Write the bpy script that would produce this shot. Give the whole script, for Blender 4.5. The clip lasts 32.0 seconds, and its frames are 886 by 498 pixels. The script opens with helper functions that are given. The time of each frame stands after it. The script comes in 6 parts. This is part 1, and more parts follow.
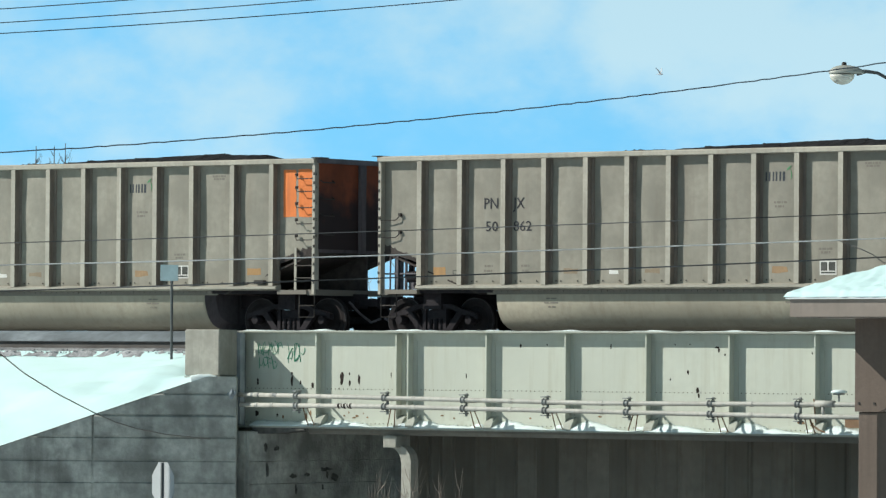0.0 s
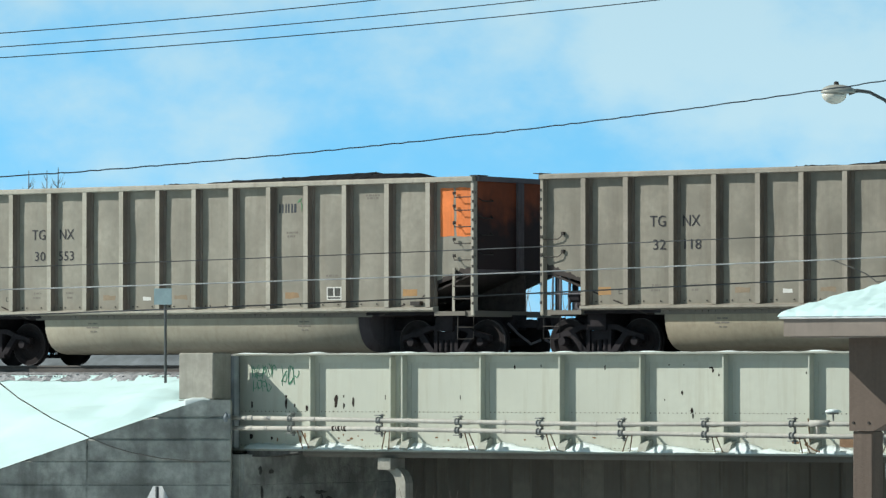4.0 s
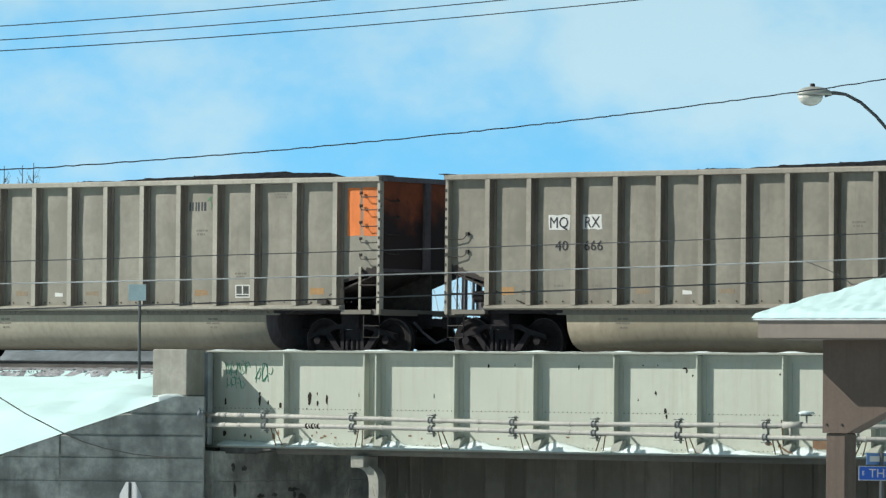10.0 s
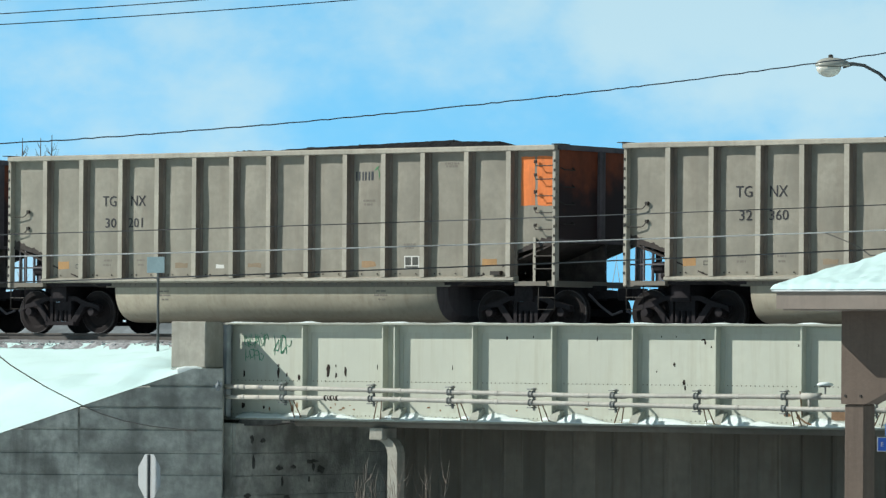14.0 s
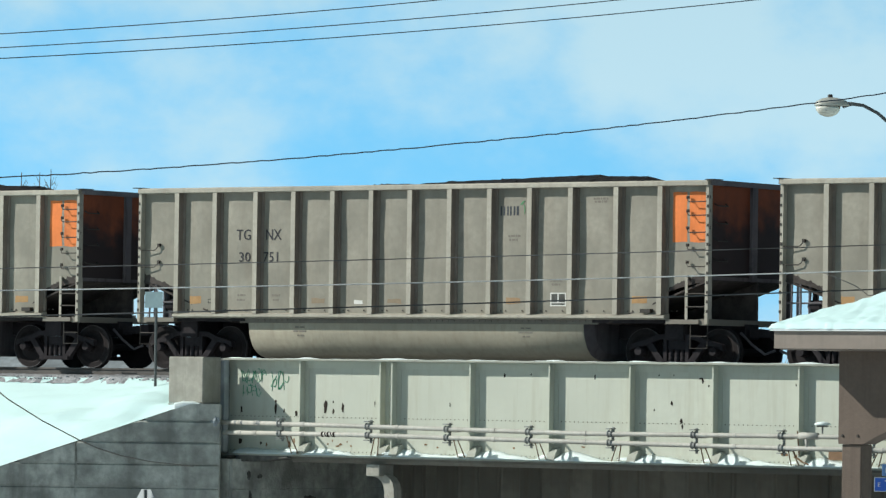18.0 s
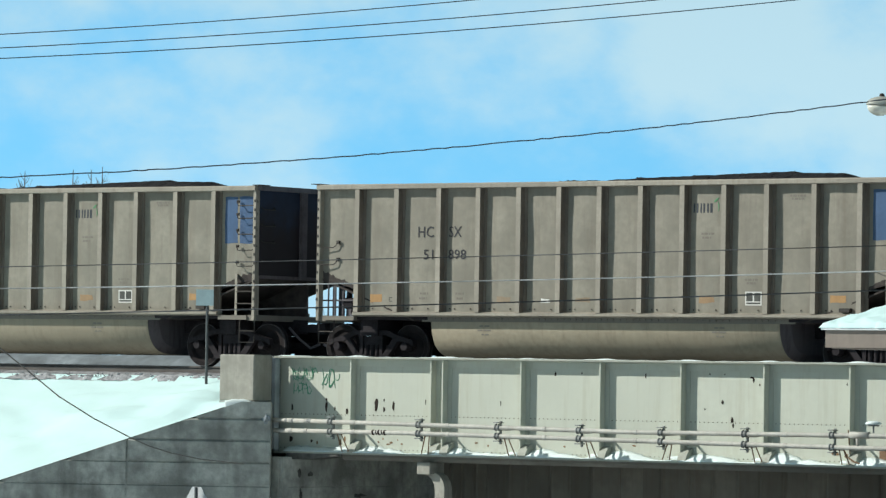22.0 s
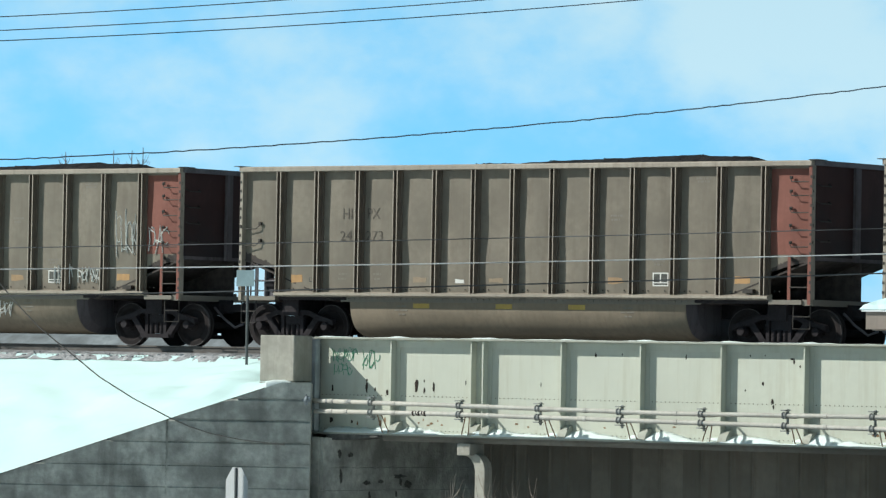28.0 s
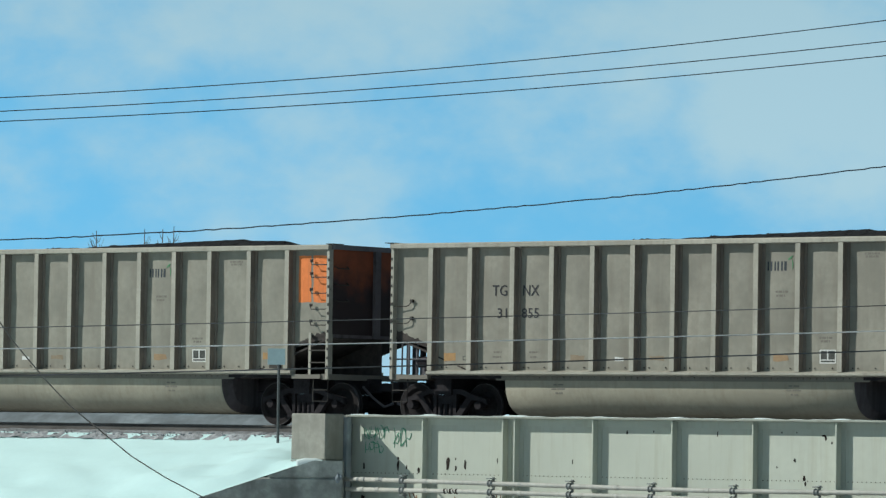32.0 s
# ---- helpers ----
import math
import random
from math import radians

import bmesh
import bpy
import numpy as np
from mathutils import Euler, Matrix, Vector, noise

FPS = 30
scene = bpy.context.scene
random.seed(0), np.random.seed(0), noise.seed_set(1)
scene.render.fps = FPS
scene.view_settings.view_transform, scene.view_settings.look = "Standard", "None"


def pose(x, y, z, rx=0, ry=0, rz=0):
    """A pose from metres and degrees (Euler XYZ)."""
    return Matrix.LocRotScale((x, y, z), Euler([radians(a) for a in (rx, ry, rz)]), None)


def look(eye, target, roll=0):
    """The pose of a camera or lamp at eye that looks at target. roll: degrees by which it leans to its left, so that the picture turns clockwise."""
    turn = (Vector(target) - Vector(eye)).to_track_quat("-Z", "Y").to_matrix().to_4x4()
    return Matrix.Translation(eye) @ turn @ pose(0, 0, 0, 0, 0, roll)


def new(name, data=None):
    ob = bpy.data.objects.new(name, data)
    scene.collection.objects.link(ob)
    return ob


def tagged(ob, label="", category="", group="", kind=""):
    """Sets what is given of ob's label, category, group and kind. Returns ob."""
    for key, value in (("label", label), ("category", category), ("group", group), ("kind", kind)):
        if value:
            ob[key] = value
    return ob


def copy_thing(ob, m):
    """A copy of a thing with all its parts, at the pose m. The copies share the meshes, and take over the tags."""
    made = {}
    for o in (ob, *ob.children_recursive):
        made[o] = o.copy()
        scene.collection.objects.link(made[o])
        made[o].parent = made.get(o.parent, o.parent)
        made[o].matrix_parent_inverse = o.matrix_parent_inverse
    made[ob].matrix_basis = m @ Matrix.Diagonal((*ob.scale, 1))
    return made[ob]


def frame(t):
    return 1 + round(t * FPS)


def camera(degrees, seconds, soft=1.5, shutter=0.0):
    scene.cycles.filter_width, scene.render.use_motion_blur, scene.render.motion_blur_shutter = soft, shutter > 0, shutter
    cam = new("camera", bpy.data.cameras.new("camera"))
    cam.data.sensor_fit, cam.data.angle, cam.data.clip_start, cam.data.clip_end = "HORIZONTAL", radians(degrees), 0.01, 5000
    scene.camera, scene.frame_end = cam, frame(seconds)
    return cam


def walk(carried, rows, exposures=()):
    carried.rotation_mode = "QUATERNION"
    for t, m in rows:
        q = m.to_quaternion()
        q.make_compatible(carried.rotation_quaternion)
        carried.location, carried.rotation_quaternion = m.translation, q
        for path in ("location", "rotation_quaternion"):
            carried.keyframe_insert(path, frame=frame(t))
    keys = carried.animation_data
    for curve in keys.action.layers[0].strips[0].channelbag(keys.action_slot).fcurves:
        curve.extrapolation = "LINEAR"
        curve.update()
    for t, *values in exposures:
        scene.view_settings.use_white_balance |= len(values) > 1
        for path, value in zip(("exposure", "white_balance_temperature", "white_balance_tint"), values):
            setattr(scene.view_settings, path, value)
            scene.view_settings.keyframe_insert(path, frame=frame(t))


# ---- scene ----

# One camera on a tripod-like stand across the street, long lens, small sway.
EYE = (66.197, -84.335, 6.0)
SWAY = [(0.0, 36.278, 1.282, -0.392), (0.5, 36.208, 1.383, -0.316), (1.0, 36.288, 1.429, -0.043), (1.5, 36.351, 1.457, 0.067),
        (2.0, 36.298, 1.422, 0.030), (2.5, 36.345, 1.441, -0.041), (4.5, 36.102, 1.581, 0.040), (5.0, 36.009, 1.665, 0.085),
        (5.5, 35.956, 1.722, -0.121), (6.0, 36.020, 1.680, -0.195), (6.5, 36.069, 1.576, -0.226), (7.0, 36.097, 1.430, -0.250),
        (7.5, 36.108, 1.375, -0.350), (8.0, 36.065, 1.390, -0.174), (8.5, 36.019, 1.419, -0.052), (9.0, 36.000, 1.468, -0.200),
        (9.5, 35.955, 1.485, -0.348), (10.0, 35.921, 1.514, -0.520), (10.5, 35.911, 1.543, -0.670), (11.0, 35.912, 1.585, -0.654),
        (11.5, 35.949, 1.596, -0.650), (12.0, 35.941, 1.599, -0.610), (12.5, 35.953, 1.557, -0.574), (13.0, 36.000, 1.496, -0.531),
        (13.5, 36.062, 1.359, -0.415), (14.0, 36.125, 1.195, -0.427), (14.5, 36.162, 1.117, -0.348), (16.5, 36.097, 1.420, -0.732),
        (17.0, 36.160, 1.530, -0.679), (17.5, 36.155, 1.612, -0.814), (18.0, 36.111, 1.612, -0.832), (18.5, 36.096, 1.462, -0.700),
        (19.0, 36.135, 1.371, -0.799), (19.5, 36.138, 1.336, -0.918), (20.0, 36.170, 1.411, -0.728), (20.5, 36.244, 1.520, -0.495),
        (21.0, 36.367, 1.568, -0.402), (21.5, 36.569, 1.674, -0.693), (22.0, 36.686, 1.584, -0.970), (22.5, 36.645, 1.503, -1.218),
        (23.0, 36.723, 1.162, -1.184), (23.5, 36.787, 1.089, -1.083), (24.0, 36.832, 1.098, -0.782), (24.5, 36.900, 1.254, -0.924),
        (25.0, 36.955, 1.382, -1.014), (25.5, 37.046, 1.444, -0.972), (26.0, 37.109, 1.439, -1.165), (26.5, 37.127, 1.391, -1.094),
        (28.5, 37.138, 1.362, -1.060), (29.0, 37.117, 1.478, -1.196), (29.5, 37.153, 1.597, -1.230), (30.0, 37.196, 1.699, -1.098),
        (30.5, 37.223, 1.722, -0.979), (31.0, 37.304, 1.733, -0.895), (31.5, 37.386, 2.000, -0.824), (32.0, 37.500, 2.232, -0.878)]


def aim(yaw, pitch, roll):
    """The camera's pose from yaw, pitch and roll in degrees."""
    return pose(*EYE, 90, 0, yaw) @ pose(0, 0, 0, pitch) @ pose(0, 0, 0, 0, 0, -roll)


cam = camera(9.957, 32.0, soft=1.35)
walk(cam, [(t, aim(y, p, r)) for t, y, p, r in SWAY],
     exposures=[(0.0, 0.03, 6500, 10), (3.0, 0.02, 6500, 10), (6.0, -0.04, 6500, 10), (9.0, 0.0, 6500, 10), (22.0, 0.0, 6500, 10), (23.5, 0.07, 6500, 10), (24.2, 0.08, 6500, 10), (25.5, 0.04, 6500, 10),
                (26.5, 0.03, 6500, 10), (28.5, 0.09, 6500, 10), (29.3, 0.07, 6480, 10), (30.0, -0.13, 6430, 9), (31.0, -0.14, 6400, 9), (32.0, -0.33, 6280, 7)])

# ---- light ----
SUN_AZ, SUN_EL = 55.0, 34.0      # degrees left of the track's normal, and up
to_sun = Vector((-math.sin(radians(SUN_AZ)) * math.cos(radians(SUN_EL)),
                 -math.cos(radians(SUN_AZ)) * math.cos(radians(SUN_EL)), math.sin(radians(SUN_EL))))
sun = new("sun", bpy.data.lights.new("sun", "SUN"))
sun.data.energy, sun.data.angle, sun.data.color = 5.0, radians(0.55), (1.0, 0.99, 0.925)
sun.matrix_world = look((0, -30, 60), Vector((0, -30, 60)) - to_sun)

world = bpy.data.worlds.new("world")
scene.world = world
world.use_nodes = True
wn, wl = world.node_tree.nodes, world.node_tree.links
wn.clear()
w_out, w_bg = wn.new("ShaderNodeOutputWorld"), wn.new("ShaderNodeBackground")
w_co = wn.new("ShaderNodeTexCoord")
w_up = wn.new("ShaderNodeVectorMath")
w_up.operation = "ADD"
w_up.inputs[1].default_value = (0, 0, 0.42)
w_nm = wn.new("ShaderNodeVectorMath")
w_nm.operation = "NORMALIZE"
w_sky = wn.new("ShaderNodeTexSky")
w_sky.sky_type, w_sky.sun_disc = "NISHITA", False
w_sky.sun_elevation = radians(SUN_EL)
w_sky.sun_rotation = math.atan2(to_sun.x, to_sun.y)
w_sky.air_density, w_sky.dust_density, w_sky.ozone_density = 1.0, 0.2, 2.5
w_str = wn.new("ShaderNodeVectorMath")
w_str.operation = "MULTIPLY"
w_str.inputs[1].default_value = (0.180, 0.318, 0.280)
# the air brightens towards the horizon
w_sep, w_hor = wn.new("ShaderNodeSeparateXYZ"), wn.new("ShaderNodeMapRange")
w_hor.interpolation_type = "SMOOTHSTEP"
w_hor.inputs["From Min"].default_value, w_hor.inputs["From Max"].default_value = 0.03, 0.32
w_hor.inputs["To Min"].default_value, w_hor.inputs["To Max"].default_value = 1.0, 0.24
w_mix = wn.new("ShaderNodeMix")
w_mix.data_type = "RGBA"
w_glow = wn.new("ShaderNodeVectorMath")
w_glow.operation = "SCALE"
wl.new(w_co.outputs["Generated"], w_sep.inputs[0])
wl.new(w_sep.outputs["Z"], w_hor.inputs["Value"])
wl.new(w_hor.outputs["Result"], w_glow.inputs["Scale"])
wl.new(w_mix.outputs["Result"], w_glow.inputs[0])
# drifting cloud: two sizes of noise, softened
w_map = wn.new("ShaderNodeMapping")
w_map.inputs["Location"].default_value = (3.153, 1.739, 0.35)
w_map.inputs["Scale"].default_value = (1.0, 1.0, 1.5)
w_n1, w_n2 = wn.new("ShaderNodeTexNoise"), wn.new("ShaderNodeTexNoise")
w_n1.inputs["Scale"].default_value, w_n1.inputs["Detail"].default_value = 13.0, 5.0
w_n1.inputs["Roughness"].default_value = 0.52
w_n2.inputs["Scale"].default_value, w_n2.inputs["Detail"].default_value = 38.0, 6.0
w_n2.inputs["Roughness"].default_value = 0.58
w_mx = wn.new("ShaderNodeMath")
w_mx.operation = "MULTIPLY_ADD"
w_mx.inputs[1].default_value = 0.52
w_rmp = wn.new("ShaderNodeValToRGB")
w_rmp.color_ramp.interpolation = "EASE"
w_rmp.color_ramp.elements[0].position, w_rmp.color_ramp.elements[1].position = 0.51, 0.90
w_rmp.color_ramp.elements[0].color, w_rmp.color_ramp.elements[1].color = (0, 0, 0, 1), (0.95, 0.95, 0.95, 1)
w_mix.inputs["B"].default_value = (0.54, 0.79, 0.90, 1)
wl.new(w_co.outputs["Generated"], w_up.inputs[0])
wl.new(w_up.outputs[0], w_nm.inputs[0])
wl.new(w_nm.outputs[0], w_sky.inputs["Vector"])
wl.new(w_sky.outputs["Color"], w_str.inputs[0])
wl.new(w_co.outputs["Generated"], w_map.inputs["Vector"])
wl.new(w_map.outputs["Vector"], w_n1.inputs["Vector"])
wl.new(w_map.outputs["Vector"], w_n2.inputs["Vector"])
wl.new(w_n2.outputs["Fac"], w_mx.inputs[0])
wl.new(w_n1.outputs["Fac"], w_mx.inputs[2])
wl.new(w_mx.outputs[0], w_rmp.inputs["Fac"])
wl.new(w_rmp.outputs["Color"], w_mix.inputs["Factor"])
wl.new(w_str.outputs[0], w_mix.inputs["A"])
# overhead the cloud is whiter and closes in
w_hi, w_tint = wn.new("ShaderNodeMapRange"), wn.new("ShaderNodeMix")
w_hi.inputs["From Min"].default_value, w_hi.inputs["From Max"].default_value = 0.12, 0.35
w_tint.data_type, w_tint.blend_type = "RGBA", "MULTIPLY"
w_tint.inputs["B"].default_value = (1.10, 1.0, 0.97, 1)
wl.new(w_sep.outputs["Z"], w_hi.inputs["Value"])
wl.new(w_hi.outputs["Result"], w_tint.inputs["Factor"])
wl.new(w_glow.outputs[0], w_tint.inputs["A"])
wl.new(w_tint.outputs["Result"], w_bg.inputs["Color"])
wl.new(w_bg.outputs[0], w_out.inputs["Surface"])


# ---- materials ----
def paint(name, base, rough=0.7, metal=0.0, tones=((0.0, 0.0), (0.0, 0.0)), scales=(0.6, 9.0), dirt=None, streak=0.0, bump=0.0, bump_scale=30.0, each=0.0, spec=0.3, grain=(7.0, 7.0, 0.55), shift=1.0):
    """A surface: base colour, broad and fine variation, vertical streaks of dirt, bump; each: variation from piece to piece."""
    m = bpy.data.materials.new(name)
    m.use_nodes = True
    n, l = m.node_tree.nodes, m.node_tree.links
    b = n["Principled BSDF"]
    b.inputs["Roughness"].default_value, b.inputs["Metallic"].default_value = rough, metal
    b.inputs["Specular IOR Level"].default_value = spec
    co, inf = n.new("ShaderNodeTexCoord"), n.new("ShaderNodeObjectInfo")
    off = n.new("ShaderNodeVectorMath")
    off.operation = "MULTIPLY_ADD"
    off.inputs[1].default_value = (1, 1, 1)
    rnd = n.new("ShaderNodeVectorMath")
    rnd.operation = "SCALE"
    rnd.inputs[0].default_value = (37.0 * shift, 11.0 * shift, 23.0 * shift)
    l.new(inf.outputs["Random"], rnd.inputs["Scale"])
    l.new(co.outputs["Object"], off.inputs[0])
    l.new(rnd.outputs[0], off.inputs[2])
    vec = off.outputs[0]
    last = None

    def darker(prev, fac, colour, mode="MIX"):
        mix = n.new("ShaderNodeMix")
        mix.data_type, mix.blend_type = "RGBA", mode
        l.new(fac, mix.inputs["Factor"])
        if prev is None:
            mix.inputs["A"].default_value = (*base, 1)
        else:
            l.new(prev, mix.inputs["A"])
        mix.inputs["B"].default_value = (*colour, 1)
        return mix.outputs["Result"]

    for (lo, hi), sc in zip(tones, scales):
        if lo == hi == 0.0:
            continue
        no = n.new("ShaderNodeTexNoise")
        no.inputs["Scale"].default_value, no.inputs["Detail"].default_value = sc, 5.0
        l.new(vec, no.inputs["Vector"])
        rm = n.new("ShaderNodeMapRange")
        rm.inputs["From Min"].default_value, rm.inputs["From Max"].default_value = 0.35, 0.68
        rm.inputs["To Min"].default_value, rm.inputs["To Max"].default_value = 0.0, 1.0
        l.new(no.outputs["Fac"], rm.inputs["Value"])
        a = tuple(min(1.0, c * (1.0 + lo)) for c in base)
        z = tuple(min(1.0, c * (1.0 + hi)) for c in base)
        if last is None:
            mix = n.new("ShaderNodeMix")
            mix.data_type = "RGBA"
            l.new(rm.outputs["Result"], mix.inputs["Factor"])
            mix.inputs["A"].default_value, mix.inputs["B"].default_value = (*a, 1), (*z, 1)
            last = mix.outputs["Result"]
        else:
            half = n.new("ShaderNodeMath")
            half.operation = "MULTIPLY"
            half.inputs[1].default_value = 0.5
            l.new(rm.outputs["Result"], half.inputs[0])
            last = darker(last, half.outputs[0], z)
    if streak:
        mp = n.new("ShaderNodeMapping")
        mp.inputs["Scale"].default_value = grain
        l.new(vec, mp.inputs["Vector"])
        no = n.new("ShaderNodeTexNoise")
        no.inputs["Scale"].default_value, no.inputs["Detail"].default_value = 1.0, 5.0
        no.inputs["Roughness"].default_value = 0.62
        l.new(mp.outputs["Vector"], no.inputs["Vector"])
        rm = n.new("ShaderNodeMapRange")
        rm.inputs["From Min"].default_value, rm.inputs["From Max"].default_value = (0.5, 0.78) if streak < 0.95 else (0.36, 0.58)
        rm.inputs["To Max"].default_value = streak
        l.new(no.outputs["Fac"], rm.inputs["Value"])
        last = darker(last, rm.outputs["Result"], dirt or tuple(c * 0.4 for c in base))
    if each:
        rm = n.new("ShaderNodeMapRange")
        rm.inputs["To Min"].default_value, rm.inputs["To Max"].default_value = 0.0, each
        l.new(inf.outputs["Random"], rm.inputs["Value"])
        last = darker(last, rm.outputs["Result"], tuple(c * 0.6 for c in base))
    if last is None:
        b.inputs["Base Color"].default_value = (*base, 1)
    else:
        l.new(last, b.inputs["Base Color"])
    if bump:
        no = n.new("ShaderNodeTexNoise")
        no.inputs["Scale"].default_value, no.inputs["Detail"].default_value = bump_scale, 4.0
        l.new(vec, no.inputs["Vector"])
        bp = n.new("ShaderNodeBump")
        bp.inputs["Strength"].default_value, bp.inputs["Distance"].default_value = bump, 0.02
        l.new(no.outputs["Fac"], bp.inputs["Height"])
        l.new(bp.outputs["Normal"], b.inputs["Normal"])
    return m


V2 = ((-0.20, 0.12), (-0.1, -0.26))
TONES = {
    "tan": paint("dusty_aluminium", (0.284, 0.268, 0.218), 0.62, 0.0, V2, (1.2, 8), (0.17, 0.14, 0.105), 0.42, 0.12, 14, 0.12, 0.3, (3.6, 3.6, 0.45)),
    "brown": paint("dusty_brown_aluminium", (0.262, 0.245, 0.197), 0.66, 0.0, V2, (1.2, 8), (0.12, 0.095, 0.07), 0.45, 0.12, 14, 0.12, 0.3, (3.6, 3.6, 0.45)),
    "dark": paint("dusty_brown_steel", (0.194, 0.172, 0.134), 0.7, 0.0, V2, (1.2, 8), (0.09, 0.07, 0.05), 0.45, 0.12, 14, 0.12, 0.3, (3.6, 3.6, 0.45)),
}
TRIM = {
    "tan": paint("worn_aluminium_post", (0.405, 0.380, 0.315), 0.55, 0.0, V2, (0.9, 14), (0.2, 0.17, 0.13), 0.5, 0.1, 20),
    "brown": paint("worn_brown_post", (0.325, 0.297, 0.243), 0.6, 0.0, V2, (0.9, 14), (0.15, 0.12, 0.09), 0.5, 0.1, 20),
    "dark": paint("worn_steel_post", (0.34, 0.30, 0.245), 0.65, 0.0, V2, (0.9, 14), (0.1, 0.08, 0.06), 0.5, 0.1, 20),
}
# post walls: brown grime, with the shade beside each post put into the colour
GRIME_SHADE = {
    "tan": paint("grimy_shaded_post_wall", (0.245, 0.205, 0.168), 0.75, 0.0, V2, (1.5, 12), (0.09, 0.07, 0.055), 0.6, 0.1, 20),
    "brown": paint("grimy_shaded_brown_post_wall", (0.200, 0.168, 0.134), 0.75, 0.0, V2, (1.5, 12), (0.08, 0.06, 0.045), 0.6, 0.1, 20),
    "dark": paint("grimy_shaded_steel_post_wall", (0.150, 0.122, 0.095), 0.75, 0.0, V2, (1.5, 12), (0.06, 0.045, 0.035), 0.6, 0.1, 20),
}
BELLY = {
    "tan": paint("dusty_belly_sheet", (0.385, 0.352, 0.272), 0.6, 0.0, V2, (0.5, 8), (0.16, 0.13, 0.09), 0.35, 0.1, 10),
    "brown": paint("dusty_belly_brown", (0.34, 0.298, 0.216), 0.62, 0.0, V2, (0.5, 8), (0.13, 0.1, 0.07), 0.35, 0.1, 10),
    "dark": paint("dusty_belly_dark", (0.215, 0.177, 0.128), 0.66, 0.0, V2, (0.5, 8), (0.09, 0.07, 0.05), 0.4, 0.1, 10),
}
M_END = paint("soot_shaded_end_sheet", (0.115, 0.102, 0.108), 0.75, 0.0, ((-0.3, 0.25), (-0.2, 0.3)), (0.8, 9), (0.03, 0.025, 0.02), 0.7)
M_UNDER = paint("coal_black_underframe", (0.115, 0.108, 0.116), 0.8, 0.0, ((-0.3, 0.4), (-0.2, 0.5)), (1.5, 14))
M_TRUCK = paint("grimy_cast_steel", (0.026, 0.023, 0.025), 0.85, 0.0, ((-0.35, 0.4), (-0.2, 0.6)), (2.0, 18), None, 0.0, 0.3, 40, 0, 0.12)
M_WHEEL = paint("rusty_wheel_steel", (0.021, 0.018, 0.018), 0.85, 0.0, ((-0.3, 0.4), (-0.2, 0.5)), (3.0, 20), None, 0, 0, 30, 0, 0.12)
M_TREAD = paint("polished_wheel_rim", (0.075, 0.07, 0.07), 0.55, 0.3)
M_IRON = paint("dark_grab_iron", (0.045, 0.04, 0.035), 0.6, 0.2)
M_COAL = paint("loose_coal", (0.014, 0.013, 0.013), 0.65, 0.0, ((-0.4, 0.6), (-0.3, 0.8)), (4, 30), None, 0.0, 0.9, 22, 0, 0.15)
PATCH = {
    "orange": paint("orange_end_paint", (0.78, 0.215, 0.055), 0.6, 0.0, ((-0.12, 0.08), (-0.1, -0.2)), (1.5, 12), (0.2, 0.09, 0.05), 0.35),
    "blue": paint("blue_end_paint", (0.055, 0.108, 0.205), 0.6, 0.0, ((-0.12, 0.1), (-0.1, -0.2)), (1.5, 12), (0.05, 0.05, 0.07), 0.35),
    "maroon": paint("maroon_end_paint", (0.20, 0.075, 0.055), 0.7, 0.0, ((-0.12, 0.1), (-0.1, -0.2)), (1.5, 12), (0.07, 0.04, 0.03), 0.4),
    "pink": paint("faded_red_end_paint", (0.46, 0.155, 0.14), 0.7, 0.0, ((-0.12, 0.1), (-0.1, -0.2)), (1.5, 12), (0.14, 0.06, 0.05), 0.4),
    "red": paint("red_end_paint", (0.46, 0.105, 0.065), 0.65, 0.0, ((-0.1, 0.08), (-0.1, -0.2)), (1.5, 12), (0.2, 0.06, 0.04), 0.3),
    "yellow": paint("yellow_end_paint", (0.62, 0.42, 0.06), 0.65, 0.0, ((-0.1, 0.08), (-0.1, -0.2)), (1.5, 12), (0.2, 0.14, 0.04), 0.3),
}


